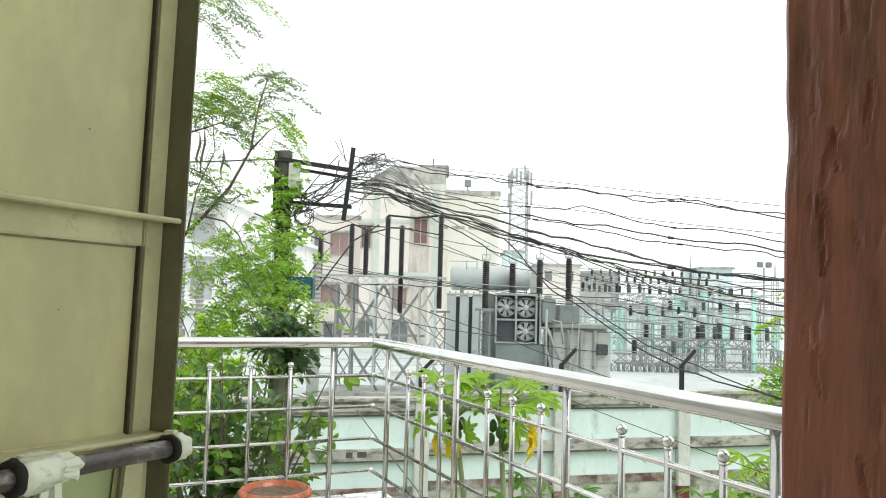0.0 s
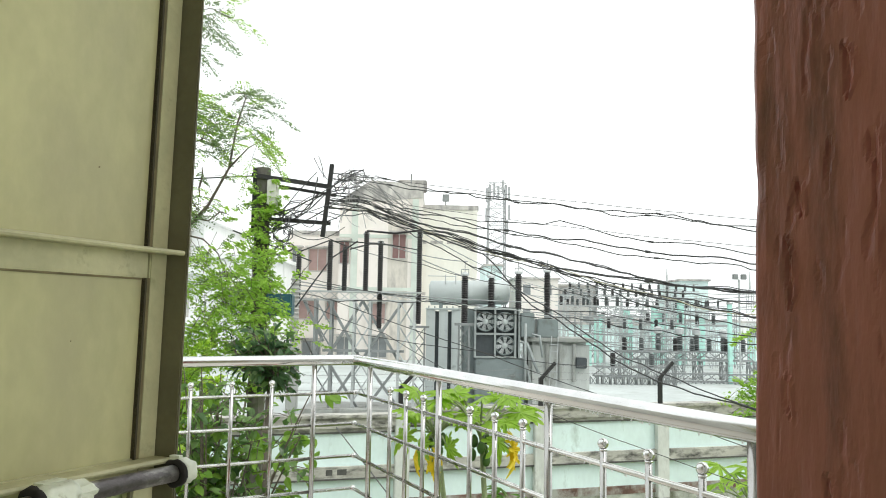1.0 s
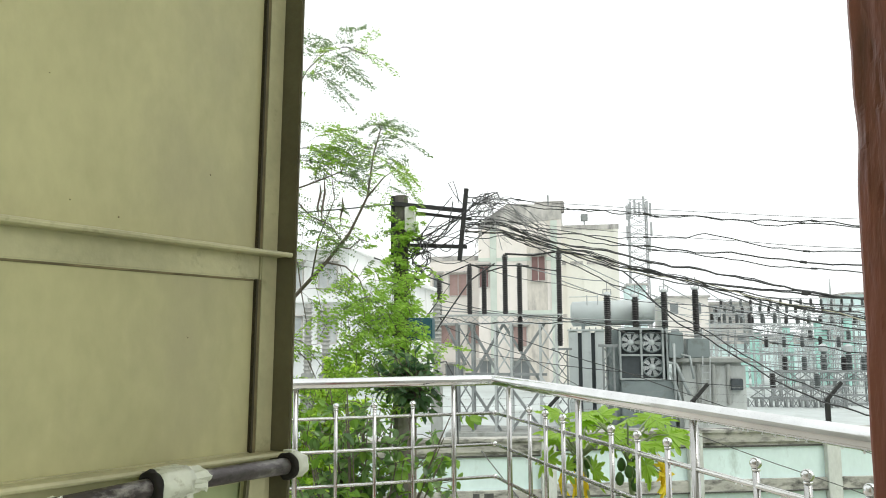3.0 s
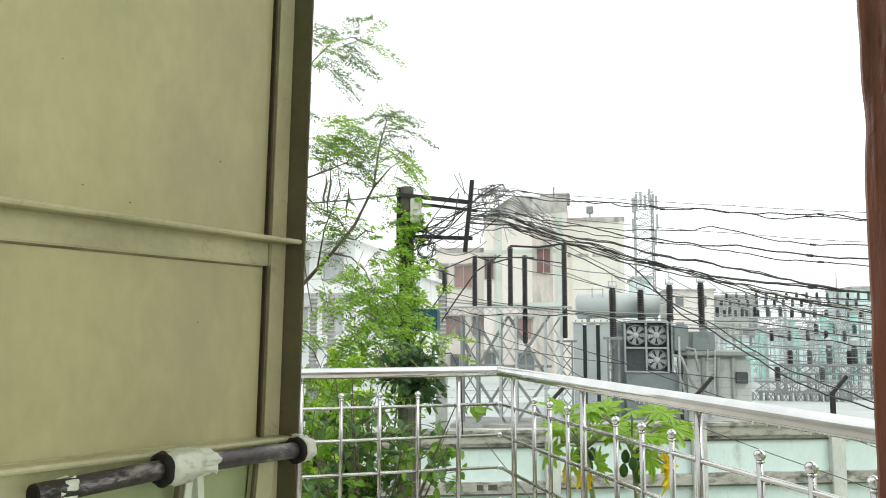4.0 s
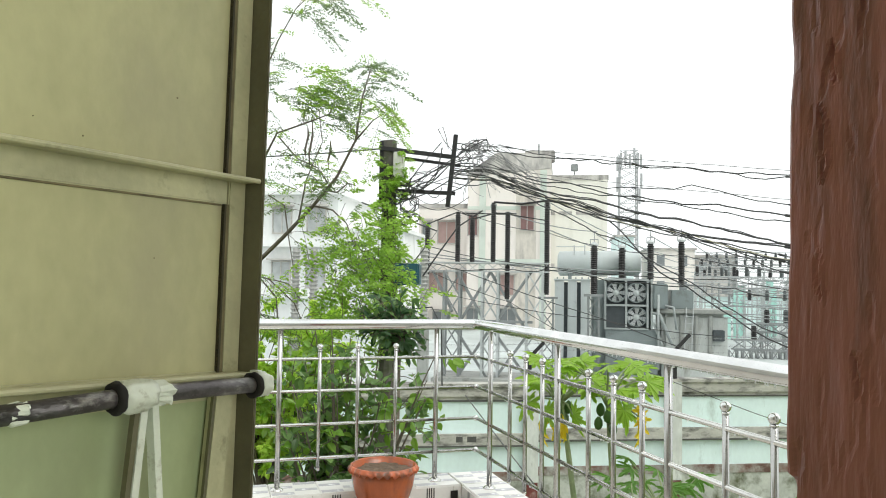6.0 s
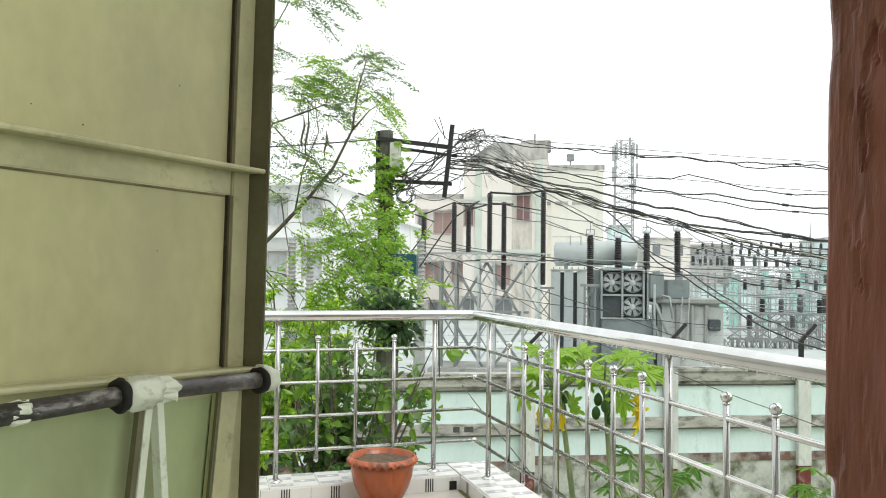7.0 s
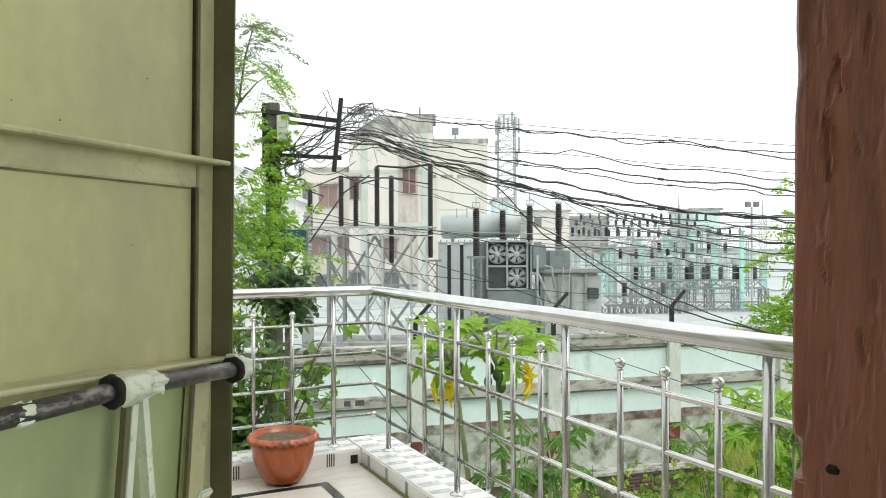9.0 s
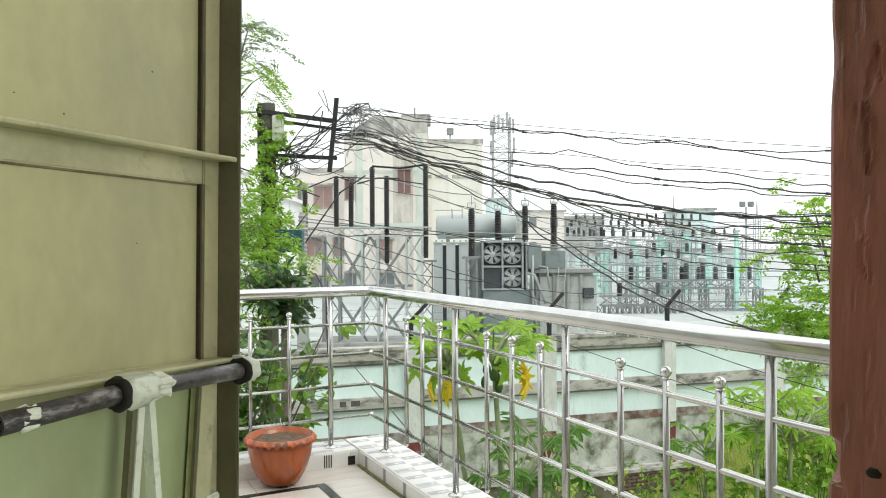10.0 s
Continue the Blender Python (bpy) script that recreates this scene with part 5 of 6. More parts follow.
cable("thin", 0.004, 0.05, (-0.97, 8.99, 2.98), (3.51, 6.8, 2.29))
cable("cable", 0.008, 0.04, (-0.97, 8.99, 2.97), (1.37, 8.01, 2.55), (3.51, 6.8, 2.25))
cable("cable", 0.009, 0.03, (-0.9, 8.97, 2.91), (1.23, 8.08, 2.59), (2.43, 7.47, 2.42), (3.51, 6.8, 2.15))
cable("cable", 0.008, 0.12, (-0.96, 8.99, 2.81), (-0.14, 8.68, 2.54), (1.37, 8.01, 2.4), (2.78, 7.27, 2.13), (3.52, 6.8, 1.95))
cable("thin", 0.004, 0.08, (-0.96, 8.99, 2.72), (3.51, 6.8, 2.03))
cable("cable", 0.011, 0.05, (-0.96, 8.99, 2.71), (1.21, 8.09, 2.25), (3.52, 6.8, 1.87))
cable("cable", 0.008, 0.08, (-0.9, 8.97, 2.67), (1.21, 8.09, 2.2), (3.52, 6.8, 1.84))
cable("bundle", 0.013, 0.05, (-0.89, 8.97, 2.64), (0.74, 8.31, 2.17), (2.37, 7.51, 1.76), (3.52, 6.8, 1.64))
cable("bundle", 0.012, 0.04, (-0.89, 8.97, 2.6), (1.22, 8.09, 1.94), (2.42, 7.48, 1.73), (3.52, 6.8, 1.6))
cable("cable", 0.009, 0.05, (-0.82, 8.94, 2.57), (1.33, 8.04, 1.87), (2.61, 7.38, 1.63), (3.52, 6.8, 1.54))
cable("pale", 0.008, 0.05, (-0.82, 8.94, 2.56), (1.27, 8.07, 1.89), (2.84, 7.25, 1.47), (3.52, 6.8, 1.46))
cable("bundle", 0.011, 0.05, (-0.82, 8.94, 2.54), (1.27, 8.07, 1.9), (2.61, 7.38, 1.53), (3.52, 6.8, 1.38))
cable("cable", 0.009, 0.06, (-0.78, 8.93, 2.49), (1.33, 8.04, 1.86), (2.57, 7.4, 1.44), (3.52, 6.8, 1.3))
cable("cable", 0.008, 0.05, (-0.86, 8.95, 2.67), (0.78, 8.29, 2.07), (1.66, 7.88, 1.74), (3.52, 6.8, 1.5))
cable("drop", 0.012, 0.02, (-0.96, 8.99, 2.7), (0.57, 8.38, 2.02), (1.11, 8.15, 1.5), (2.3, 7.56, 0.75), (3.17, 7.05, 0.54))
cable("drop", 0.01, 0.02, (-0.89, 8.97, 2.61), (0.78, 8.29, 1.76), (1.4, 8.01, 1.38), (1.94, 7.75, 1.04), (2.58, 7.4, 0.76), (3.17, 7.05, 0.55))
cable("thin", 0.007, 0.06, (-1.61, 9.25, 1.75), (-0.18, 8.7, 1.53), (1.72, 7.85, 1.43), (3.53, 6.8, 1.21))
cable("cable", 0.008, 0.08, (-1.61, 9.25, 1.52), (-0.11, 8.68, 1.5), (1.78, 7.83, 1.34), (3.53, 6.8, 1.16))
cable("thin", 0.006, 0.05, (-1.48, 9.21, 1.18), (0.53, 8.41, 0.95), (1.68, 7.88, 0.86))
cable("thin", 0.006, 0.04, (-1.53, 9.22, 1.42), (-0.5, 8.84, 1.09), (0.54, 8.41, 0.59), (3.25, 7.01, -0.19))
cable("thin", 0.006, 0.1, (-1.37, 9.15, 2.25), (-0.13, 8.68, 1.92), (1.34, 8.04, 1.66), (3.52, 6.8, 1.41))
cable("thin", 0.007, 0.03, (-1.209, 9.1, 1.476), (0.541, 8.4, 0.967), (2.403, 7.45, 0.416), (3.619, 6.9, 0.052))
ob = part("overhead_cable", span((-6.5, 9.3, 2.75), (-2.15, 9.05, 2.93), 0.06, 0.009, CABLE_BLACK), CABLE_BLACK)
ob.matrix_basis = LEANING
tagged(ob, "black overhead cable running on past the tree", "cable", "overhead cables")
ob = part("guy_wire", span((-1.502, 13.2, -0.556), (0.514, 8.5, -1.596), 0.01, 0.009, CABLE_BLACK), CABLE_BLACK)
ob.matrix_basis = LEANING
tagged(ob, "thin dark stay wire slanting down to the garden", "wire")


# ---- plants ----
MORINGA = leaf_material("light_green_moringa_leaflets", (0.19, 0.33, 0.045), (0.33, 0.50, 0.08), 0.5, 0.45)
MORINGA_GREY = leaf_material("grey_green_moringa_leaflets", (0.115, 0.17, 0.08), (0.20, 0.28, 0.12), 0.5, 0.45)
CITRUS = leaf_material("dark_glossy_citrus_leaves", (0.055, 0.12, 0.035), (0.21, 0.33, 0.11), 0.22, 0.42)
CITRUS_DARK = leaf_material("blackish_green_glossy_leaves", (0.03, 0.07, 0.03), (0.10, 0.18, 0.08), 0.2, 0.35)
LIME_LEAF = leaf_material("lime_green_young_foliage", (0.34, 0.50, 0.06), (0.52, 0.66, 0.12), 0.5, 0.5)
GARDEN_LEAF = leaf_material("fresh_yellow_green_foliage", (0.21, 0.38, 0.05), (0.36, 0.52, 0.09), 0.5, 0.45)
PAPAYA_DEEP = leaf_material("deep_green_lobed_leaf", (0.05, 0.14, 0.025), (0.12, 0.25, 0.04), 0.35, 0.35)
CITRUS_YOUNG = leaf_material("young_yellow_green_leaves", (0.13, 0.26, 0.03), (0.22, 0.36, 0.05), 0.4, 0.4)
PAPAYA = leaf_material("fresh_green_papaya_leaf", (0.15, 0.31, 0.025), (0.29, 0.45, 0.05), 0.4, 0.4)
PAPAYA_DARK = leaf_material("mid_green_lobed_leaf", (0.08, 0.20, 0.03), (0.17, 0.33, 0.045), 0.4, 0.4)
PAPAYA_YELLOW = leaf_material("withered_yellow_leaf", (0.70, 0.53, 0.02), (0.78, 0.62, 0.05), 0.55, 0.35)
WEED = leaf_material("yellow_green_weed_leaves", (0.26, 0.37, 0.05), (0.46, 0.54, 0.11), 0.5, 0.4)
RED_LEAF = leaf_material("wine_red_leaves", (0.16, 0.02, 0.03), (0.25, 0.05, 0.05), 0.4, 0.3)
BARK = material("grey_brown_bark", (0.13, 0.11, 0.085), 0.95, 0, 8, 0.35, 50, 0.7)
GREEN_STEM = material("green_papaya_stem", (0.27, 0.32, 0.17), 0.8, 0, 8, 0.3, 40, 0.5)
FRUIT = material("unripe_papaya_skin", (0.06, 0.13, 0.03), 0.45, 0, 8, 0.25)
veg = random.Random(21)


def rand_dir(up=0.0):
    while True:
        d = Vector((veg.uniform(-1, 1), veg.uniform(-1, 1), veg.uniform(-1, 1)))
        if 0.1 < d.length < 1:
            return (d.normalized() + Vector((0, 0, up))).normalized()


class Foliage:
    """Gathers many leaf blades into one mesh."""

    def __init__(self):
        self.v, self.f = [], []

    def leaf(self, p, d, nrm, length, width):
        s = d.cross(nrm)
        if s.length < 1e-4:
            s = d.orthogonal()
        s.normalize()
        up = s.cross(d)
        k = len(self.v)
        droop = -0.12 * length
        self.v += [p, p + d * length * 0.3 + s * width * 0.5 + up * width * 0.12, p + d * length * 0.68 + s * width * 0.4 + up * (droop * 0.4 + width * 0.12), p + d * length + up * droop,
                   p + d * length * 0.68 - s * width * 0.4 + up * (droop * 0.4 + width * 0.12), p + d * length * 0.3 - s * width * 0.5 + up * width * 0.12, p + d * length * 0.5 + up * droop * 0.2]
        self.f += [(k, k + 1, k + 6), (k + 1, k + 2, k + 6), (k + 2, k + 3, k + 6), (k + 3, k + 4, k + 6), (k + 4, k + 5, k + 6), (k + 5, k, k + 6)]

    def done(self, name, mat, parent, label="", kind="stuff"):
        me = bpy.data.meshes.new(name)
        me.from_pydata([tuple(p) for p in self.v], [], self.f)
        me.materials.append(mat)
        ob = new(name, me)
        ob.parent = parent
        if label:
            ob["label"] = label
        ob["kind"] = kind
        return ob


def frond(fol, twigs, p, d, length, leaf=0.022, pairs=6):
    """A feathery compound leaf: a drooping rachis with side stalks and small oval leaflets."""
    d = d.normalized()
    pts = [p + d * length * t + Vector((0, 0, -0.35 * length * t * t)) for t in (0, 0.25, 0.5, 0.75, 1.0)]
    sweep(twigs, pts, 0.0022, 3, cap=False)
    side = d.cross(Vector((0, 0, 1)))
    side = side.normalized() if side.length > 0.1 else Vector((1, 0, 0))
    tilt = rand_dir() * 0.35
    for i in range(1, pairs + 1):
        t = 0.2 + 0.8 * i / pairs
        q = p + d * length * t + Vector((0, 0, -0.35 * length * t * t))
        for sg in (-1, 1):
            e = (side * sg + d * 0.6 + tilt + Vector((0, 0, veg.uniform(-0.45, 0.1)))).normalized()
            pl = length * 0.42 * (1.15 - 0.75 * t)
            n = max(2, int(pl / (leaf * 0.95)))
            e2 = e.cross(Vector((0.2, 0.3, 1))).normalized()
            for j in range(1, n + 1):
                r = q + e * pl * j / n + Vector((0, 0, -0.2 * pl * (j / n) ** 2))
                for s2 in (-1, 1):
                    if veg.random() < 0.86:
                        fol.leaf(r, (e2 * s2 + e * 0.5 + Vector((0, 0, veg.uniform(-0.3, 0.2)))).normalized(), rand_dir(0.8), leaf * veg.uniform(0.75, 1.2), leaf * 0.6)
            fol.leaf(q + e * pl, e, Vector((0, 0, 1)), leaf, leaf * 0.6)


# moringa tree beside the balcony
tree = thing("moringa_tree", "slender moringa tree with feathery light green leaves", "tree", LEANING)
part("trunk", tube([(-3.15, 6.7, GROUND), (-3.1, 6.65, -1.5), (-3.12, 6.6, 0.3), (-3.0, 6.55, 1.0)], [0.11, 0.09, 0.075, 0.06], 10), BARK, tree, smooth=True)
MORINGA_LIMBS = (
    ((-3.0, 6.55, 1.0), (-2.44, 6.5, 1.56), (-2.15, 6.45, 1.86), (-1.93, 6.4, 2.12), (-1.78, 6.4, 2.45), (-1.74, 6.4, 2.85), (-1.68, 6.4, 3.1)),
    ((-2.15, 6.45, 1.86), (-1.95, 6.4, 1.82), (-1.8, 6.35, 1.7), (-1.7, 6.3, 1.5), (-1.66, 6.3, 1.3)),
    ((-3.0, 6.55, 1.0), (-2.85, 6.6, 2.0), (-2.6, 6.6, 2.55), (-2.3, 6.5, 2.62), (-2.05, 6.45, 2.7), (-1.95, 6.4, 2.95)),
    ((-2.85, 6.6, 2.0), (-2.95, 6.7, 2.6), (-2.80, 6.65, 3.1), (-2.66, 6.6, 3.42), (-2.46, 6.5, 3.70), (-2.28, 6.5, 3.88), (-2.08, 6.5, 3.92), (-1.92, 6.5, 3.84)),
    ((-2.3, 6.5, 1.7), (-2.25, 6.5, 2.1), (-2.12, 6.5, 2.45), (-2.2, 6.5, 2.9)),
    ((-3.0, 6.55, 1.0), (-2.6, 6.4, 1.2), (-2.3, 6.35, 1.15), (-2.05, 6.3, 0.9)),
    ((-3.05, 6.6, 0.7), (-2.5, 6.2, 0.9), (-2.1, 6.1, 0.6)),
    ((-1.78, 6.4, 2.45), (-1.62, 6.35, 2.62), (-1.5, 6.35, 2.7)),
)
fol, pale, twigs = Foliage(), Foliage(), bmesh.new()
for i, limb in enumerate(MORINGA_LIMBS):
    r0 = {0: 0.021, 2: 0.014}.get(i, 0.009)
    part("limb", tube(limb, [r0 * (1 - 0.75 * k / (len(limb) - 1)) for k in range(len(limb))], 7), BARK, tree, smooth=True)
    pts = [Vector(p) for p in limb]
    for k, (a, b) in enumerate(zip(pts, pts[1:])):
        if k == 0 and i in (0, 2, 3):
            continue
        for m in range(5 if k > 1 else 3):
            p = a.lerp(b, veg.random())
            d = ((b - a).normalized() * 0.5 + rand_dir(0.15)).normalized()
            frond(fol if veg.random() < 0.4 else pale, twigs, p, d, veg.uniform(0.2, 0.42), 0.022)
# sprays that stand out against the sky
for p, d, n in (((-2.25, 6.5, 3.92), (1, 0, -0.1), 2), ((-2.4, 6.5, 3.72), (1, 0, -0.15), 3), ((-2.2, 6.5, 3.96), (-0.7, 0, 0.5), 2), ((-2.1, 6.5, 4.1), (0.2, 0, 0.6), 1), ((-2.3, 6.45, 2.95), (0.8, 0, 0.2), 7), ((-2.4, 6.45, 2.85), (0.9, 0, 0.1), 7), ((-1.72, 6.4, 3.05), (1, 0, 0.2), 3), ((-1.9, 6.4, 2.95), (0.4, 0, 0.8), 3), ((-1.72, 6.4, 2.8), (1, 0, -0.55), 5), ((-2.2, 6.45, 2.75), (0.6, 0, 0.5), 5)):
    for k in range(n):
        frond(fol if n > 4 else pale, twigs, Vector(p) + rand_dir() * 0.1, (Vector(d) + rand_dir() * 0.4), veg.uniform(0.28, 0.5), 0.024, 7)
for k in range(50):
    c = Vector((veg.uniform(-2.75, -1.55), veg.gauss(6.4, 0.15), veg.uniform(1.9, 3.05)))
    frond(pale if veg.random() < 0.8 else fol, twigs, c, rand_dir(0.1), veg.uniform(0.16, 0.32), 0.022, 5)
# bright leafy shoots low on the tree
for k in range(135):
    c = Vector((veg.gauss(-1.62, 0.21), veg.gauss(6.25, 0.2), veg.gauss(1.28, 0.24)))
    frond(fol, twigs, c, rand_dir(-0.1), veg.uniform(0.18, 0.36), 0.034, 5)
for k in range(34):
    c = Vector((veg.uniform(-2.7, -1.9), veg.gauss(6.2, 0.2), veg.uniform(0.6, 1.05)))
    frond(fol, twigs, c, rand_dir(-0.1), veg.uniform(0.16, 0.32), 0.026, 5)
for x, z, L in ((-2.20, 2.62, 0.42), (-2.24, 2.58, 0.30), (-2.02, 2.45, 0.26)):
    part("seed_pod", tube([(x, 6.42, z), (x + 0.012, 6.42, z - L * 0.3), (x - 0.01, 6.42, z - L * 0.7), (x + 0.004, 6.42, z - L)], [0.004, 0.011, 0.010, 0.003], 6), BARK, tree, "long dark hanging seed pod", smooth=True)
for pts in (((-2.9, 6.5, 1.25), (-2.5, 6.4, 1.18), (-2.25, 6.4, 0.98), (-2.1, 6.4, 0.7)), ((-2.62, 6.45, 1.2), (-2.42, 6.4, 1.02), (-2.38, 6.4, 0.72), (-2.46, 6.4, 0.45)), ((-2.05, 6.4, 2.0), (-1.92, 6.4, 1.98), (-1.82, 6.38, 2.06), (-1.74, 6.38, 2.04)), ((-2.55, 6.5, 2.5), (-2.32, 6.45, 2.28), (-2.12, 6.42, 2.2), (-1.98, 6.4, 2.02)), ((-2.6, 6.5, 1.95), (-2.42, 6.45, 1.85), (-2.36, 6.42, 1.6), (-2.28, 6.4, 1.3))):
    part("limb", tube(pts, [0.008, 0.007, 0.006, 0.003], 6), BARK, tree, smooth=True)
fol.done("crown", MORINGA, tree)
pale.done("crown", MORINGA_GREY, tree, "sparse grey-green outer sprays")
part("twig_work", twigs, BARK, tree)["kind"] = "stuff"

# climber on the utility pole
vine = thing("climbing_vine", "bright green climber growing up the utility pole", "vine", LEANING)
fol, twigs = Foliage(), bmesh.new()
for k in range(100):
    z = veg.uniform(0.4, 2.72)
    w = 0.10 if z > 1.8 else 0.2
    frond(fol, twigs, Vector((veg.gauss(-2.03, w), veg.gauss(8.9, 0.06), z)), rand_dir(0.1), veg.uniform(0.15, 0.3), 0.042, 4)
fresh = Foliage()
for k in range(90):
    z = veg.uniform(1.2, 2.74)
    frond(fresh, twigs, Vector((veg.gauss(-2.05, 0.05) + (0.12 if z < 2.2 and k % 3 == 0 else 0), 8.86, z)), rand_dir(-0.2), veg.uniform(0.10, 0.2), 0.045, 3)
fresh.done("young_leaves", GARDEN_LEAF, vine, "fresh lime-green young leaves")
fol.done("leaves", MORINGA, vine)
sweep(twigs, [(-2.0, 8.95, GROUND), (-1.93, 8.94, -2), (-2.1, 8.94, 0), (-1.98, 8.96, 1.5), (-2.03, 8.97, 2.6)], 0.012, 5)
part("stem", twigs, BARK, vine)


def shrub(name, label, base, stems, box_lo, box_hi, leaves, length, mat, young=None, young_share=0.15, width=0.5, category="shrub", group="", fork=None):
    """Upright stems from one base that fan out into a leafy volume."""
    s = thing(name, label, category, LEANING, group)
    base, lo, hi = Vector(base), Vector(box_lo), Vector(box_hi)
    fol, fresh, tw = Foliage(), Foliage(), bmesh.new()
    ends = []
    if fork:
        part("trunk", tube([base, base.lerp(Vector(fork), 0.5) + Vector((0.03, 0.02, 0)), fork], [0.045, 0.038, 0.03], 8), BARK, s, smooth=True)
        base = Vector(fork)
    for k in range(stems):
        e = Vector((veg.uniform(lo.x, hi.x), veg.uniform(lo.y, hi.y), veg.uniform(lo.z + 0.45 * (hi.z - lo.z), hi.z)))
        m = base.lerp(e, 0.55) + Vector((veg.uniform(-0.1, 0.1), veg.uniform(-0.1, 0.1), 0.1))
        m.x, m.y = base.x + (e.x - base.x) * 0.45, base.y + (e.y - base.y) * 0.45
        if base.z < lo.z - 1 and not fork:
            m.z = max(m.z, lo.z - 0.2)
        pts = [(1 - t) ** 2 * base + 2 * t * (1 - t) * m + t * t * e for t in (i / 8 for i in range(9))]
        part("stem", tube(pts, [0.016 * (1 - 0.8 * i / 8) for i in range(9)], 5), BARK, s)
        ends.append(pts)
    per = max(1, leaves // (stems * 12))
    for pts in ends:
        for j in range(12):
            t = veg.uniform(0.28 if fork else 0.5, 1.0)
            i = min(7, int(t * 8))
            p0 = pts[i].lerp(pts[i + 1], veg.random())
            d = rand_dir(0.25)
            L = veg.uniform(0.12, 0.34) * min(1.0, (hi - lo).length)
            p1 = p0 + d * L
            sweep(tw, [p0, p0.lerp(p1, 0.5) + Vector((0, 0, 0.02)), p1], 0.003, 4, cap=False)
            group_young = young is not None and veg.random() < young_share
            for q in range(per):
                p = p0.lerp(p1, 0.25 + 0.75 * (q + 0.5) / per)
                ld = (d * 0.5 + rand_dir(0.0) + Vector((0, 0, -0.2))).normalized()
                (fresh if group_young else fol).leaf(p, ld, rand_dir(1.2), length * veg.uniform(0.6, 1.15), length * width * veg.uniform(0.8, 1.1))
    fol.done("leaves", mat, s)
    if fresh.v:
        fresh.done("young_leaves", young, s, "paler young leaves")
    part("twig_work", tw, BARK, s)["kind"] = "stuff"
    return s


shrub("citrus_tree", "dark green citrus tree with glossy oval leaves behind the railing", (-1.25, 5.0, GROUND), 32, (-1.9, 4.65, -0.75), (-0.62, 5.4, 0.86), 2100, 0.095, CITRUS, CITRUS_YOUNG, 0.30, 0.58, category="tree", fork=(-1.3, 5.0, -1.15))
shrub("citrus_tree", "small dark green citrus tree crown above the railing", (-1.0, 5.6, GROUND), 12, (-1.40, 5.35, 0.70), (-1.0, 5.85, 1.0), 520, 0.115, CITRUS_DARK, CITRUS, 0.25, 0.4, category="tree", fork=(-1.12, 5.6, 0.62))


# ---- papaya and other large-leaved plants ----
def lobed_leaf_mesh(name, mat, lobes=7, spread=310, cut=0.36, fold=0.25):
    bm = bmesh.new()
    c = bm.verts.new((0, 0, 0))
    ring = []
    for k in range(lobes):
        a = -spread / 2 + spread * k / (lobes - 1)
        R = 1.0 - 0.28 * abs(a) / (spread / 2)
        h = spread / (lobes - 1) / 2
        for da, r in ((-h * 0.98, cut), (-h * 0.7, cut * 1.25), (-h * 0.62, 0.68), (-h * 0.34, 0.66), (-h * 0.28, 0.86), (0, 1.0), (h * 0.28, 0.86), (h * 0.34, 0.66), (h * 0.62, 0.68), (h * 0.7, cut * 1.25)):
            t = radians(a + da)
            rr = r * R
            ring.append(bm.verts.new((rr * math.cos(t), rr * math.sin(t), -fold * rr * rr + 0.05 * math.cos(da / h * 3.1))))
    for a, b in zip(ring, ring[1:]):
        bm.faces.new((c, a, b))
    me = bpy.data.meshes.new(name)
    bm.to_mesh(me)
    bm.free()
    me.materials.append(mat)
    return me


LEAVES = {m: lobed_leaf_mesh("leaf", m, fold=f, cut=0.5 if m in (PAPAYA, PAPAYA_YELLOW) else 0.36) for m, f in ((PAPAYA, 0.45), (PAPAYA_DARK, 0.75), (PAPAYA_DEEP, 0.6), (GARDEN_LEAF, 0.75), (PAPAYA_YELLOW, 0.7), (RED_LEAF, 0.3))}


def big_leaf(parent, start, end, size, mat, tip=None, petiole=GREEN_STEM):
    start, end = Vector(start), Vector(end)
    mid = start.lerp(end, 0.55) + Vector((0, 0, 0.10 * (end - start).length))
    st = part("petiole", tube([start, mid, end], [0.010, 0.008, 0.005], 5), petiole, parent)
    lf = new("leaf", LEAVES[mat])
    lf.parent = st
    out = tip or ((end - mid).normalized() + Vector((0, 0, -0.35)))
    out = Vector(out).normalized()
    z = Vector((veg.uniform(-0.5, 0.5), veg.uniform(-0.7, 0.25), 1))
    y = z.cross(out).normalized()
    z = out.cross(y)
    m = Matrix((out, y, z)).transposed().to_4x4()
    m.translation = end
    lf.matrix_basis = m @ Matrix.Diagonal((size, size * (0.5 if mat is PAPAYA_YELLOW else veg.uniform(0.8, 1.05)), size, 1))
    return lf


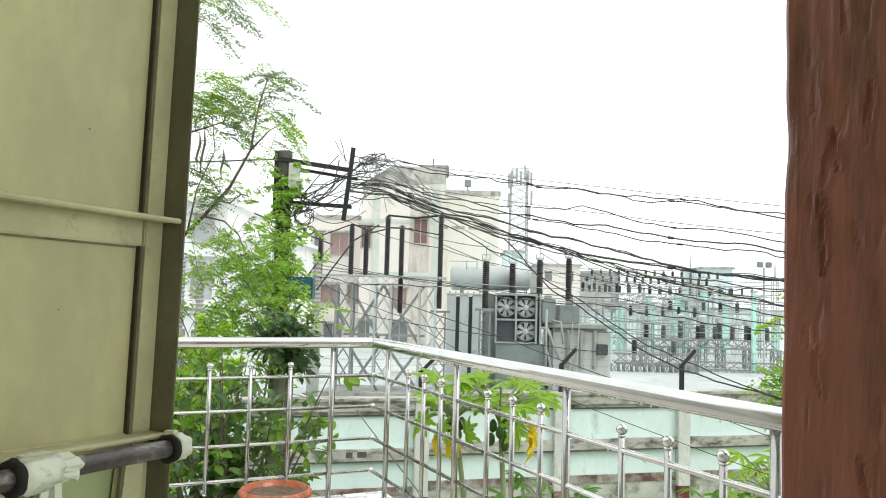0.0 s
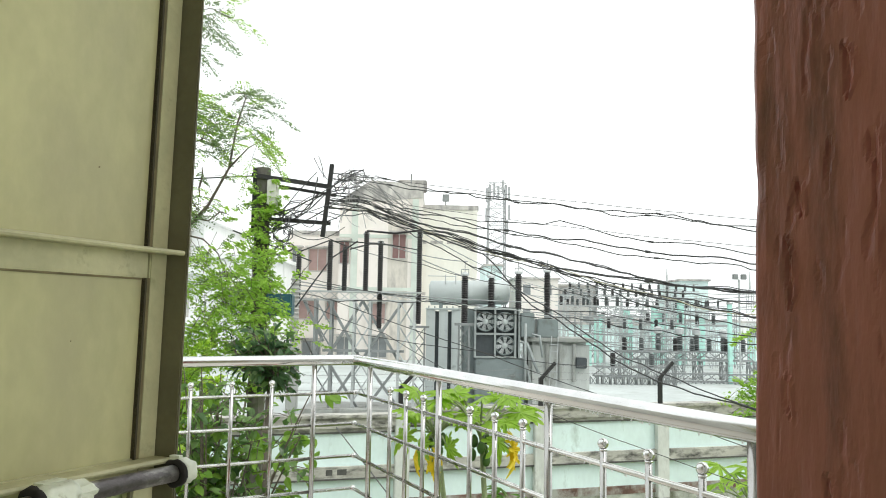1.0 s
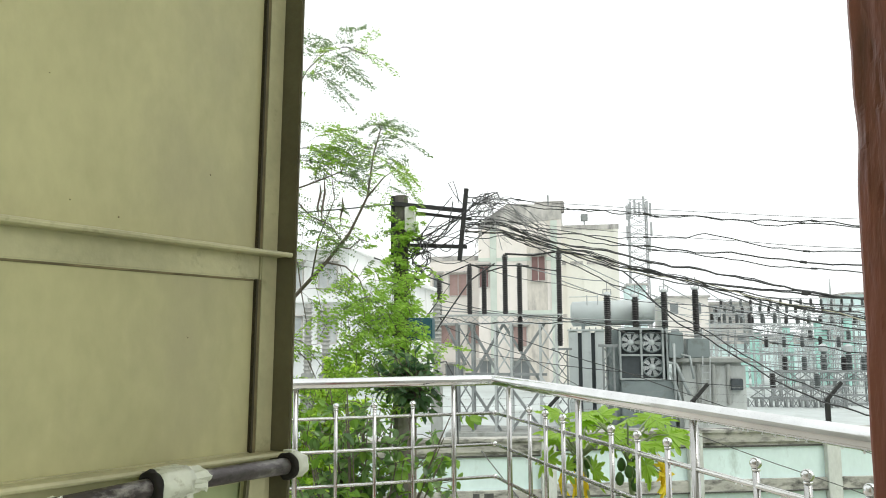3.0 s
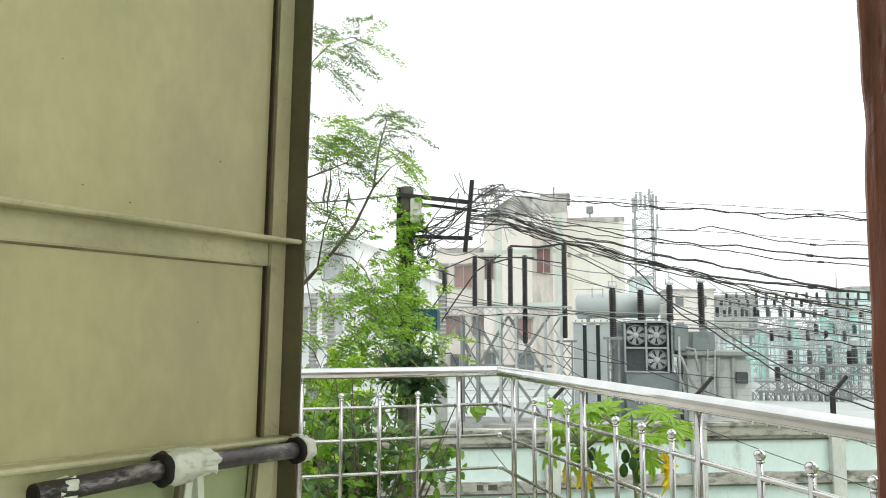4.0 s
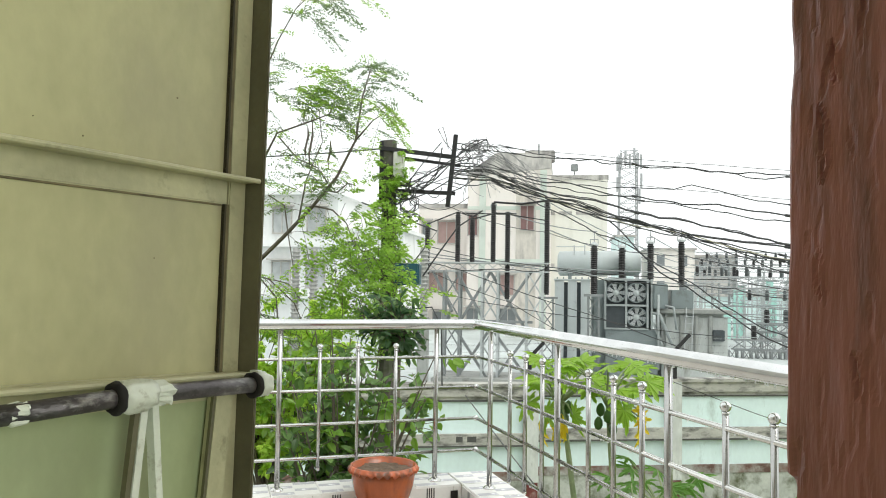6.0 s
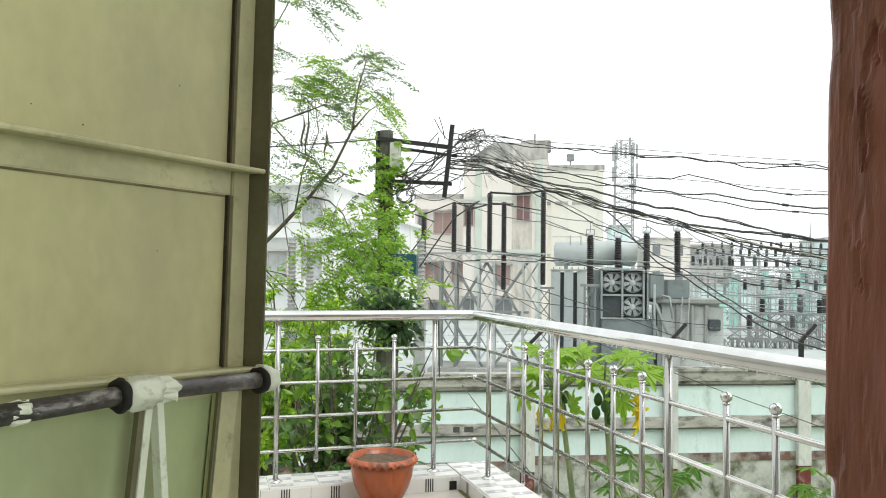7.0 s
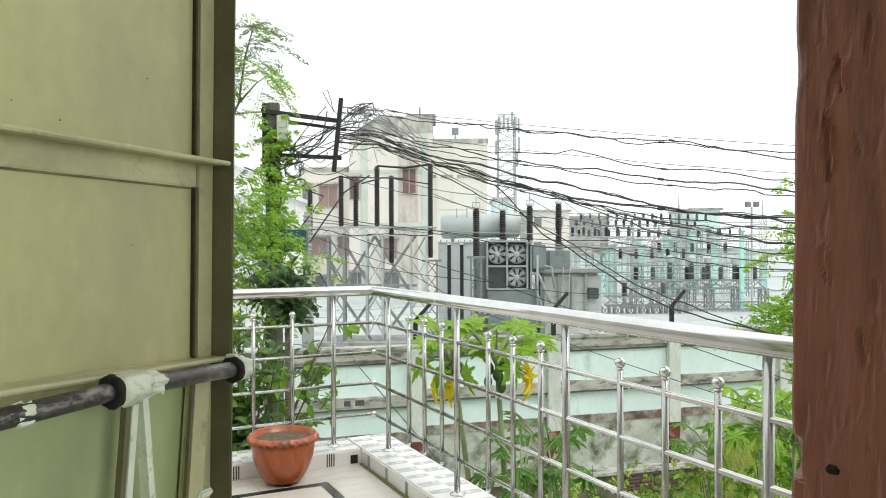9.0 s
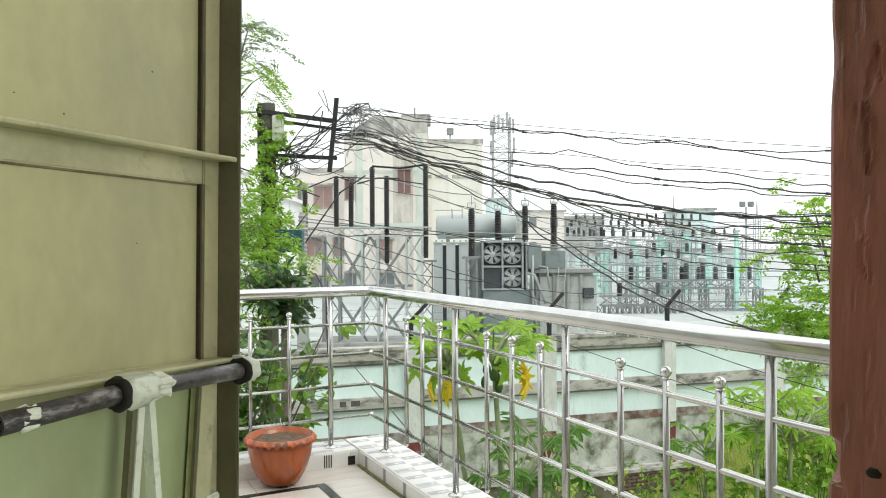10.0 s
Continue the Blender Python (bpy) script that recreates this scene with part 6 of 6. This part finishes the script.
def papaya(label, base, top, n, reach, size, mat, z_spread=0.2, fruits=0, lean=None, rise=0.18):
    t = thing("papaya_tree", label, "papaya tree", LEANING)
    base, top = Vector(base), Vector(top)
    mid = base.lerp(top, 0.6) + Vector(lean or (0, 0, 0))
    part("trunk", tube([base, base.lerp(mid, 0.6), mid, mid.lerp(top, 0.6), top], [0.038, 0.033, 0.028, 0.025, 0.02], 9), GREEN_STEM, t, smooth=True)
    for k in range(n):
        a = 2 * math.pi * k * 0.382 + veg.uniform(-0.2, 0.2)
        up = rise + z_spread * veg.uniform(-1, 1)
        r = reach * veg.uniform(0.65, 1.1)
        big_leaf(t, top + Vector((0, 0, -0.12 * veg.random())), top + Vector((r * math.cos(a), r * math.sin(a), up)), size * veg.uniform(0.8, 1.15), mat)
    for k in range(fruits):
        a = 2.4 * k
        f = part("fruit", lathe([(1e-4, -0.058), (0.024, -0.046), (0.037, -0.012), (0.033, 0.024), (0.012, 0.054), (1e-4, 0.058)], 10), FRUIT, t, "hard green unripe papaya", smooth=True)
        f.location = top + Vector((0.065 * math.cos(a), 0.065 * math.sin(a), -0.10 - 0.035 * k))
    return t


p1 = papaya("papaya tree with fresh green lobed leaves and green fruits", (0.9, 6.9, GROUND), (0.50, 6.5, 0.36), 18, 0.36, 0.21, PAPAYA, 0.10, 6, (0.05, 0, 0))
for e, m, tip, sz in (((0.82, 6.45, 0.16), PAPAYA_YELLOW, (0.15, -0.1, -1), 0.21), ((0.80, 6.5, 0.24), PAPAYA_YELLOW, (0.3, 0, -1), 0.18), ((0.76, 6.42, 0.18), PAPAYA_YELLOW, (-0.2, 0, -1), 0.17), ((0.62, 6.2, 0.28), PAPAYA, (0.3, -0.2, -1), 0.2)):
    big_leaf(p1, (0.50, 6.5, 0.30), e, sz, m, tip)
p2 = papaya("leaning papaya tree with drooping and yellowing leaves", (0.75, 7.0, GROUND), (0.12, 6.6, 0.32), 14, 0.3, 0.19, PAPAYA, 0.12, 4, (0.1, 0, -0.1))
for e, m, tip, sz in (((-0.06, 6.45, 0.08), PAPAYA_YELLOW, (-0.1, -0.1, -1), 0.18), ((0.10, 6.4, 0.06), PAPAYA_YELLOW, (0.1, -0.1, -1), 0.18), ((0.16, 6.38, 0.10), PAPAYA_YELLOW, (0.3, -0.1, -1), 0.15), ((0.0, 6.4, 0.2), PAPAYA, (-0.3, -0.2, -1), 0.19), ((-0.15, 6.5, 0.25), PAPAYA, (-0.6, -0.2, -0.8), 0.18), ((0.22, 6.3, 0.2), PAPAYA, (0.2, -0.3, -1), 0.19)):
    big_leaf(p2, (0.12, 6.6, 0.27), e, sz, m, tip)
papaya("young papaya plant with mid green lobed leaves", (0.75, 6.3, GROUND), (0.72, 6.2, -0.62), 22, 0.38, 0.16, PAPAYA_DEEP, 0.26)
papaya("young papaya plant with dark green leaves", (1.05, 7.0, GROUND), (1.05, 6.8, -0.62), 20, 0.36, 0.165, PAPAYA_DEEP, 0.28)
papaya("low papaya seedling with lobed leaves", (0.35, 6.4, GROUND), (0.4, 6.2, -1.05), 16, 0.4, 0.18, PAPAYA_DEEP, 0.2)
papaya("papaya tree with broad bright leaves near the wall", (3.5, 8.1, GROUND), (3.45, 8.0, -0.45), 18, 0.46, 0.20, GARDEN_LEAF, 0.28)
papaya("papaya tree with broad green leaves lower down", (3.1, 8.6, GROUND), (3.05, 8.4, -0.85), 12, 0.36, 0.18, PAPAYA_DARK, 0.2)
papaya("papaya tree with large fresh leaves", (3.95, 8.4, GROUND), (3.9, 8.2, -0.62), 34, 0.5, 0.19, GARDEN_LEAF, 0.35)
papaya("bushy papaya tree at the garden edge", (4.6, 9.0, GROUND), (4.5, 8.9, -0.95), 16, 0.5, 0.20, GARDEN_LEAF, 0.25)

red = thing("red_croton", "small wine-red leaved plant by the house", "shrub", LEANING)
part("stem", tube([(0.18, 5.7, GROUND), (0.16, 5.6, -0.75)], 0.012, 5), BARK, red)
for k in range(9):
    a = k * 2.4
    big_leaf(red, (0.16, 5.6, -0.8), (0.16 + 0.14 * math.cos(a), 5.6 + 0.14 * math.sin(a), -0.68 + veg.uniform(-0.1, 0.08)), 0.1, RED_LEAF, petiole=BARK)

# feathery tree past the corner of the balcony
tree = thing("garden_tree", "young tree with bright feathery foliage beside the wall", "tree", LEANING)
part("trunk", tube([(4.95, 9.3, GROUND), (4.92, 9.2, -1.5), (4.85, 9.1, 0.2), (4.72, 9.0, 1.2), (4.5, 9.0, 2.0)], [0.05, 0.04, 0.03, 0.02, 0.008], 8), BARK, tree, smooth=True)
fol, twigs = Foliage(), bmesh.new()
for c, s, n in (((4.40, 9.0, 1.85), (0.2, 0.15, 0.14), 22), ((4.45, 9.0, 1.4), (0.25, 0.2, 0.16), 34), ((4.35, 8.9, 0.62), (0.22, 0.2, 0.13), 60), ((4.6, 8.9, 0.35), (0.2, 0.2, 0.16), 50), ((4.85, 9.0, 1.0), (0.3, 0.2, 0.45), 40)):
    for k in range(n):
        p = Vector((veg.gauss(c[0], s[0]), veg.gauss(c[1], s[1]), veg.gauss(c[2], s[2])))
        frond(fol, twigs, p, rand_dir(0.1), veg.uniform(0.24, 0.44), 0.05, 5)
    part("limb", tube([(4.62, 9.05, c[2] - 0.35), (c[0] * 0.5 + 2.31, 9.02, c[2] - 0.1), c], [0.013, 0.009, 0.004], 6), BARK, tree)
for k in range(4):
    frond(fol, twigs, Vector((4.25, 8.9, 0.72 + 0.03 * k)), Vector((-1, 0, 0.35 - 0.2 * k)), 0.5, 0.045, 7)
fol.done("crown", GARDEN_LEAF, tree)
part("twig_work", twigs, BARK, tree)["kind"] = "stuff"

# garden shrubs and weeds in front of the wall
for k in range(14):
    u, v = 1.7 + 0.22 * k + veg.uniform(-0.2, 0.2), veg.uniform(8.8, 11.0)
    zt = veg.uniform(-1.85, -1.4) if k < 9 else veg.uniform(-2.4, -2.0)
    shrub("garden_weed", "rank yellow-green weeds in the garden bed", (u, v, GROUND), 5, (u - 0.45, v - 0.4, zt - 1.1), (u + 0.45, v + 0.4, zt), 800, 0.08, WEED, CITRUS_YOUNG, 0.4, 0.55, group="garden weeds")
for k in range(9):
    u, v = 0.2 + 0.33 * k, veg.uniform(6.6, 8.2)
    zt = veg.uniform(-1.35, -0.95)
    shrub("garden_shrub", "dense green garden shrub below the balcony", (u, v, GROUND), 5, (u - 0.4, v - 0.35, zt - 1.1), (u + 0.4, v + 0.35, zt), 330, 0.08, PAPAYA_DARK if k % 2 else WEED, CITRUS_YOUNG, 0.25, 0.5, group="garden shrubs")
for u, v, zt in ((3.15, 8.2, -1.0), (3.75, 8.3, -0.72), (4.3, 8.6, -0.62), (4.75, 9.0, -0.40)):
    shrub("garden_shrub", "lush bright green bush beside the papaya trees", (u, v, GROUND), 6, (u - 0.36, v - 0.3, zt - 0.42), (u + 0.36, v + 0.3, zt), 700, 0.095, GARDEN_LEAF, CITRUS_YOUNG, 0.3, 0.6, group="garden shrubs")

shrub("hedge_bush", "bright lime-green bush behind the citrus tree", (-2.8, 7.7, GROUND), 26, (-3.6, 7.3, -0.75), (-2.2, 8.1, 1.0), 14500, 0.09, LIME_LEAF, GARDEN_LEAF, 0.2, 0.6, fork=(-2.9, 7.7, -1.3))

# grassy bank that rises against the foot of the wall
LAWN = material("rain_fresh_lawn_soil", (0.23, 0.27, 0.06), 0.95, 0, 1.6, 0.35, 18, 0.8, (0.20, 0.17, 0.10), 0.60, 1.4)
GRASS = leaf_material("yellow_green_grass_blades", (0.26, 0.36, 0.05), (0.45, 0.52, 0.10), 0.6, 0.4)


def bank_height(x, y):
    rise = max(0.0, min(1.0, (x - 1.6) / 2.2))
    fall = max(0.0, min(1.0, (-y - 0.8) / 4.2))
    return -4.35 + 1.32 * rise * rise * (3 - 2 * rise) * (1 - fall * fall) + 0.09 * noise.noise((x * 0.9, y * 0.9, 0)) + 0.03 * noise.noise((x * 4, y * 4, 1))


bm = bmesh.new()
bmesh.ops.create_grid(bm, x_segments=60, y_segments=26, size=1)
for v in bm.verts:
    v.co.x, v.co.y = 8.5 + 7.3 * v.co.x, -2.85 + 2.6 * v.co.y
    v.co.z = bank_height(v.co.x, v.co.y)
bank = part("garden_bank", bm, LAWN, smooth=True)
bank.matrix_basis = WALL
tagged(bank, "grassy yellow-green bank against the foot of the wall", "ground", kind="structure")
blades = Foliage()
for k in range(15000):
    x, y = veg.uniform(2.0, 9.5), -0.35 - 4.2 * veg.random() ** 1.3
    if noise.noise((x * 1.1, y * 1.1, 5)) > 0.28:
        continue
    blades.leaf(Vector((x, y, bank_height(x, y) - 0.01)), rand_dir(1.6), rand_dir(), veg.uniform(0.08, 0.2), 0.016)
lawn = blades.done("grass", GRASS, None)
lawn.matrix_basis = WALL
tagged(lawn, "short yellow-green wet grass on the bank", "grass", kind="stuff")

# loose bricks of the wall's footing
brick_me = bpy.data.meshes.new("brick")
bm = boxes((-0.118, 0.118, -0.05, 0.05, -0.034, 0.034), bevel=0.006)
bm.to_mesh(brick_me)
bm.free()
brick_me.materials.append(BRICK)
for row in range(6):
    for k in range(14):
        b = new("brick", brick_me)
        b.parent = wall_ob
        b.matrix_basis = pose(0.6 + 0.25 * k + (0.125 if row % 2 else 0) + veg.uniform(-0.006, 0.006), WY - 0.235 + veg.uniform(-0.012, 0.012), -3.675 - 0.082 * row, 0, 0, veg.uniform(-1.5, 1.5))
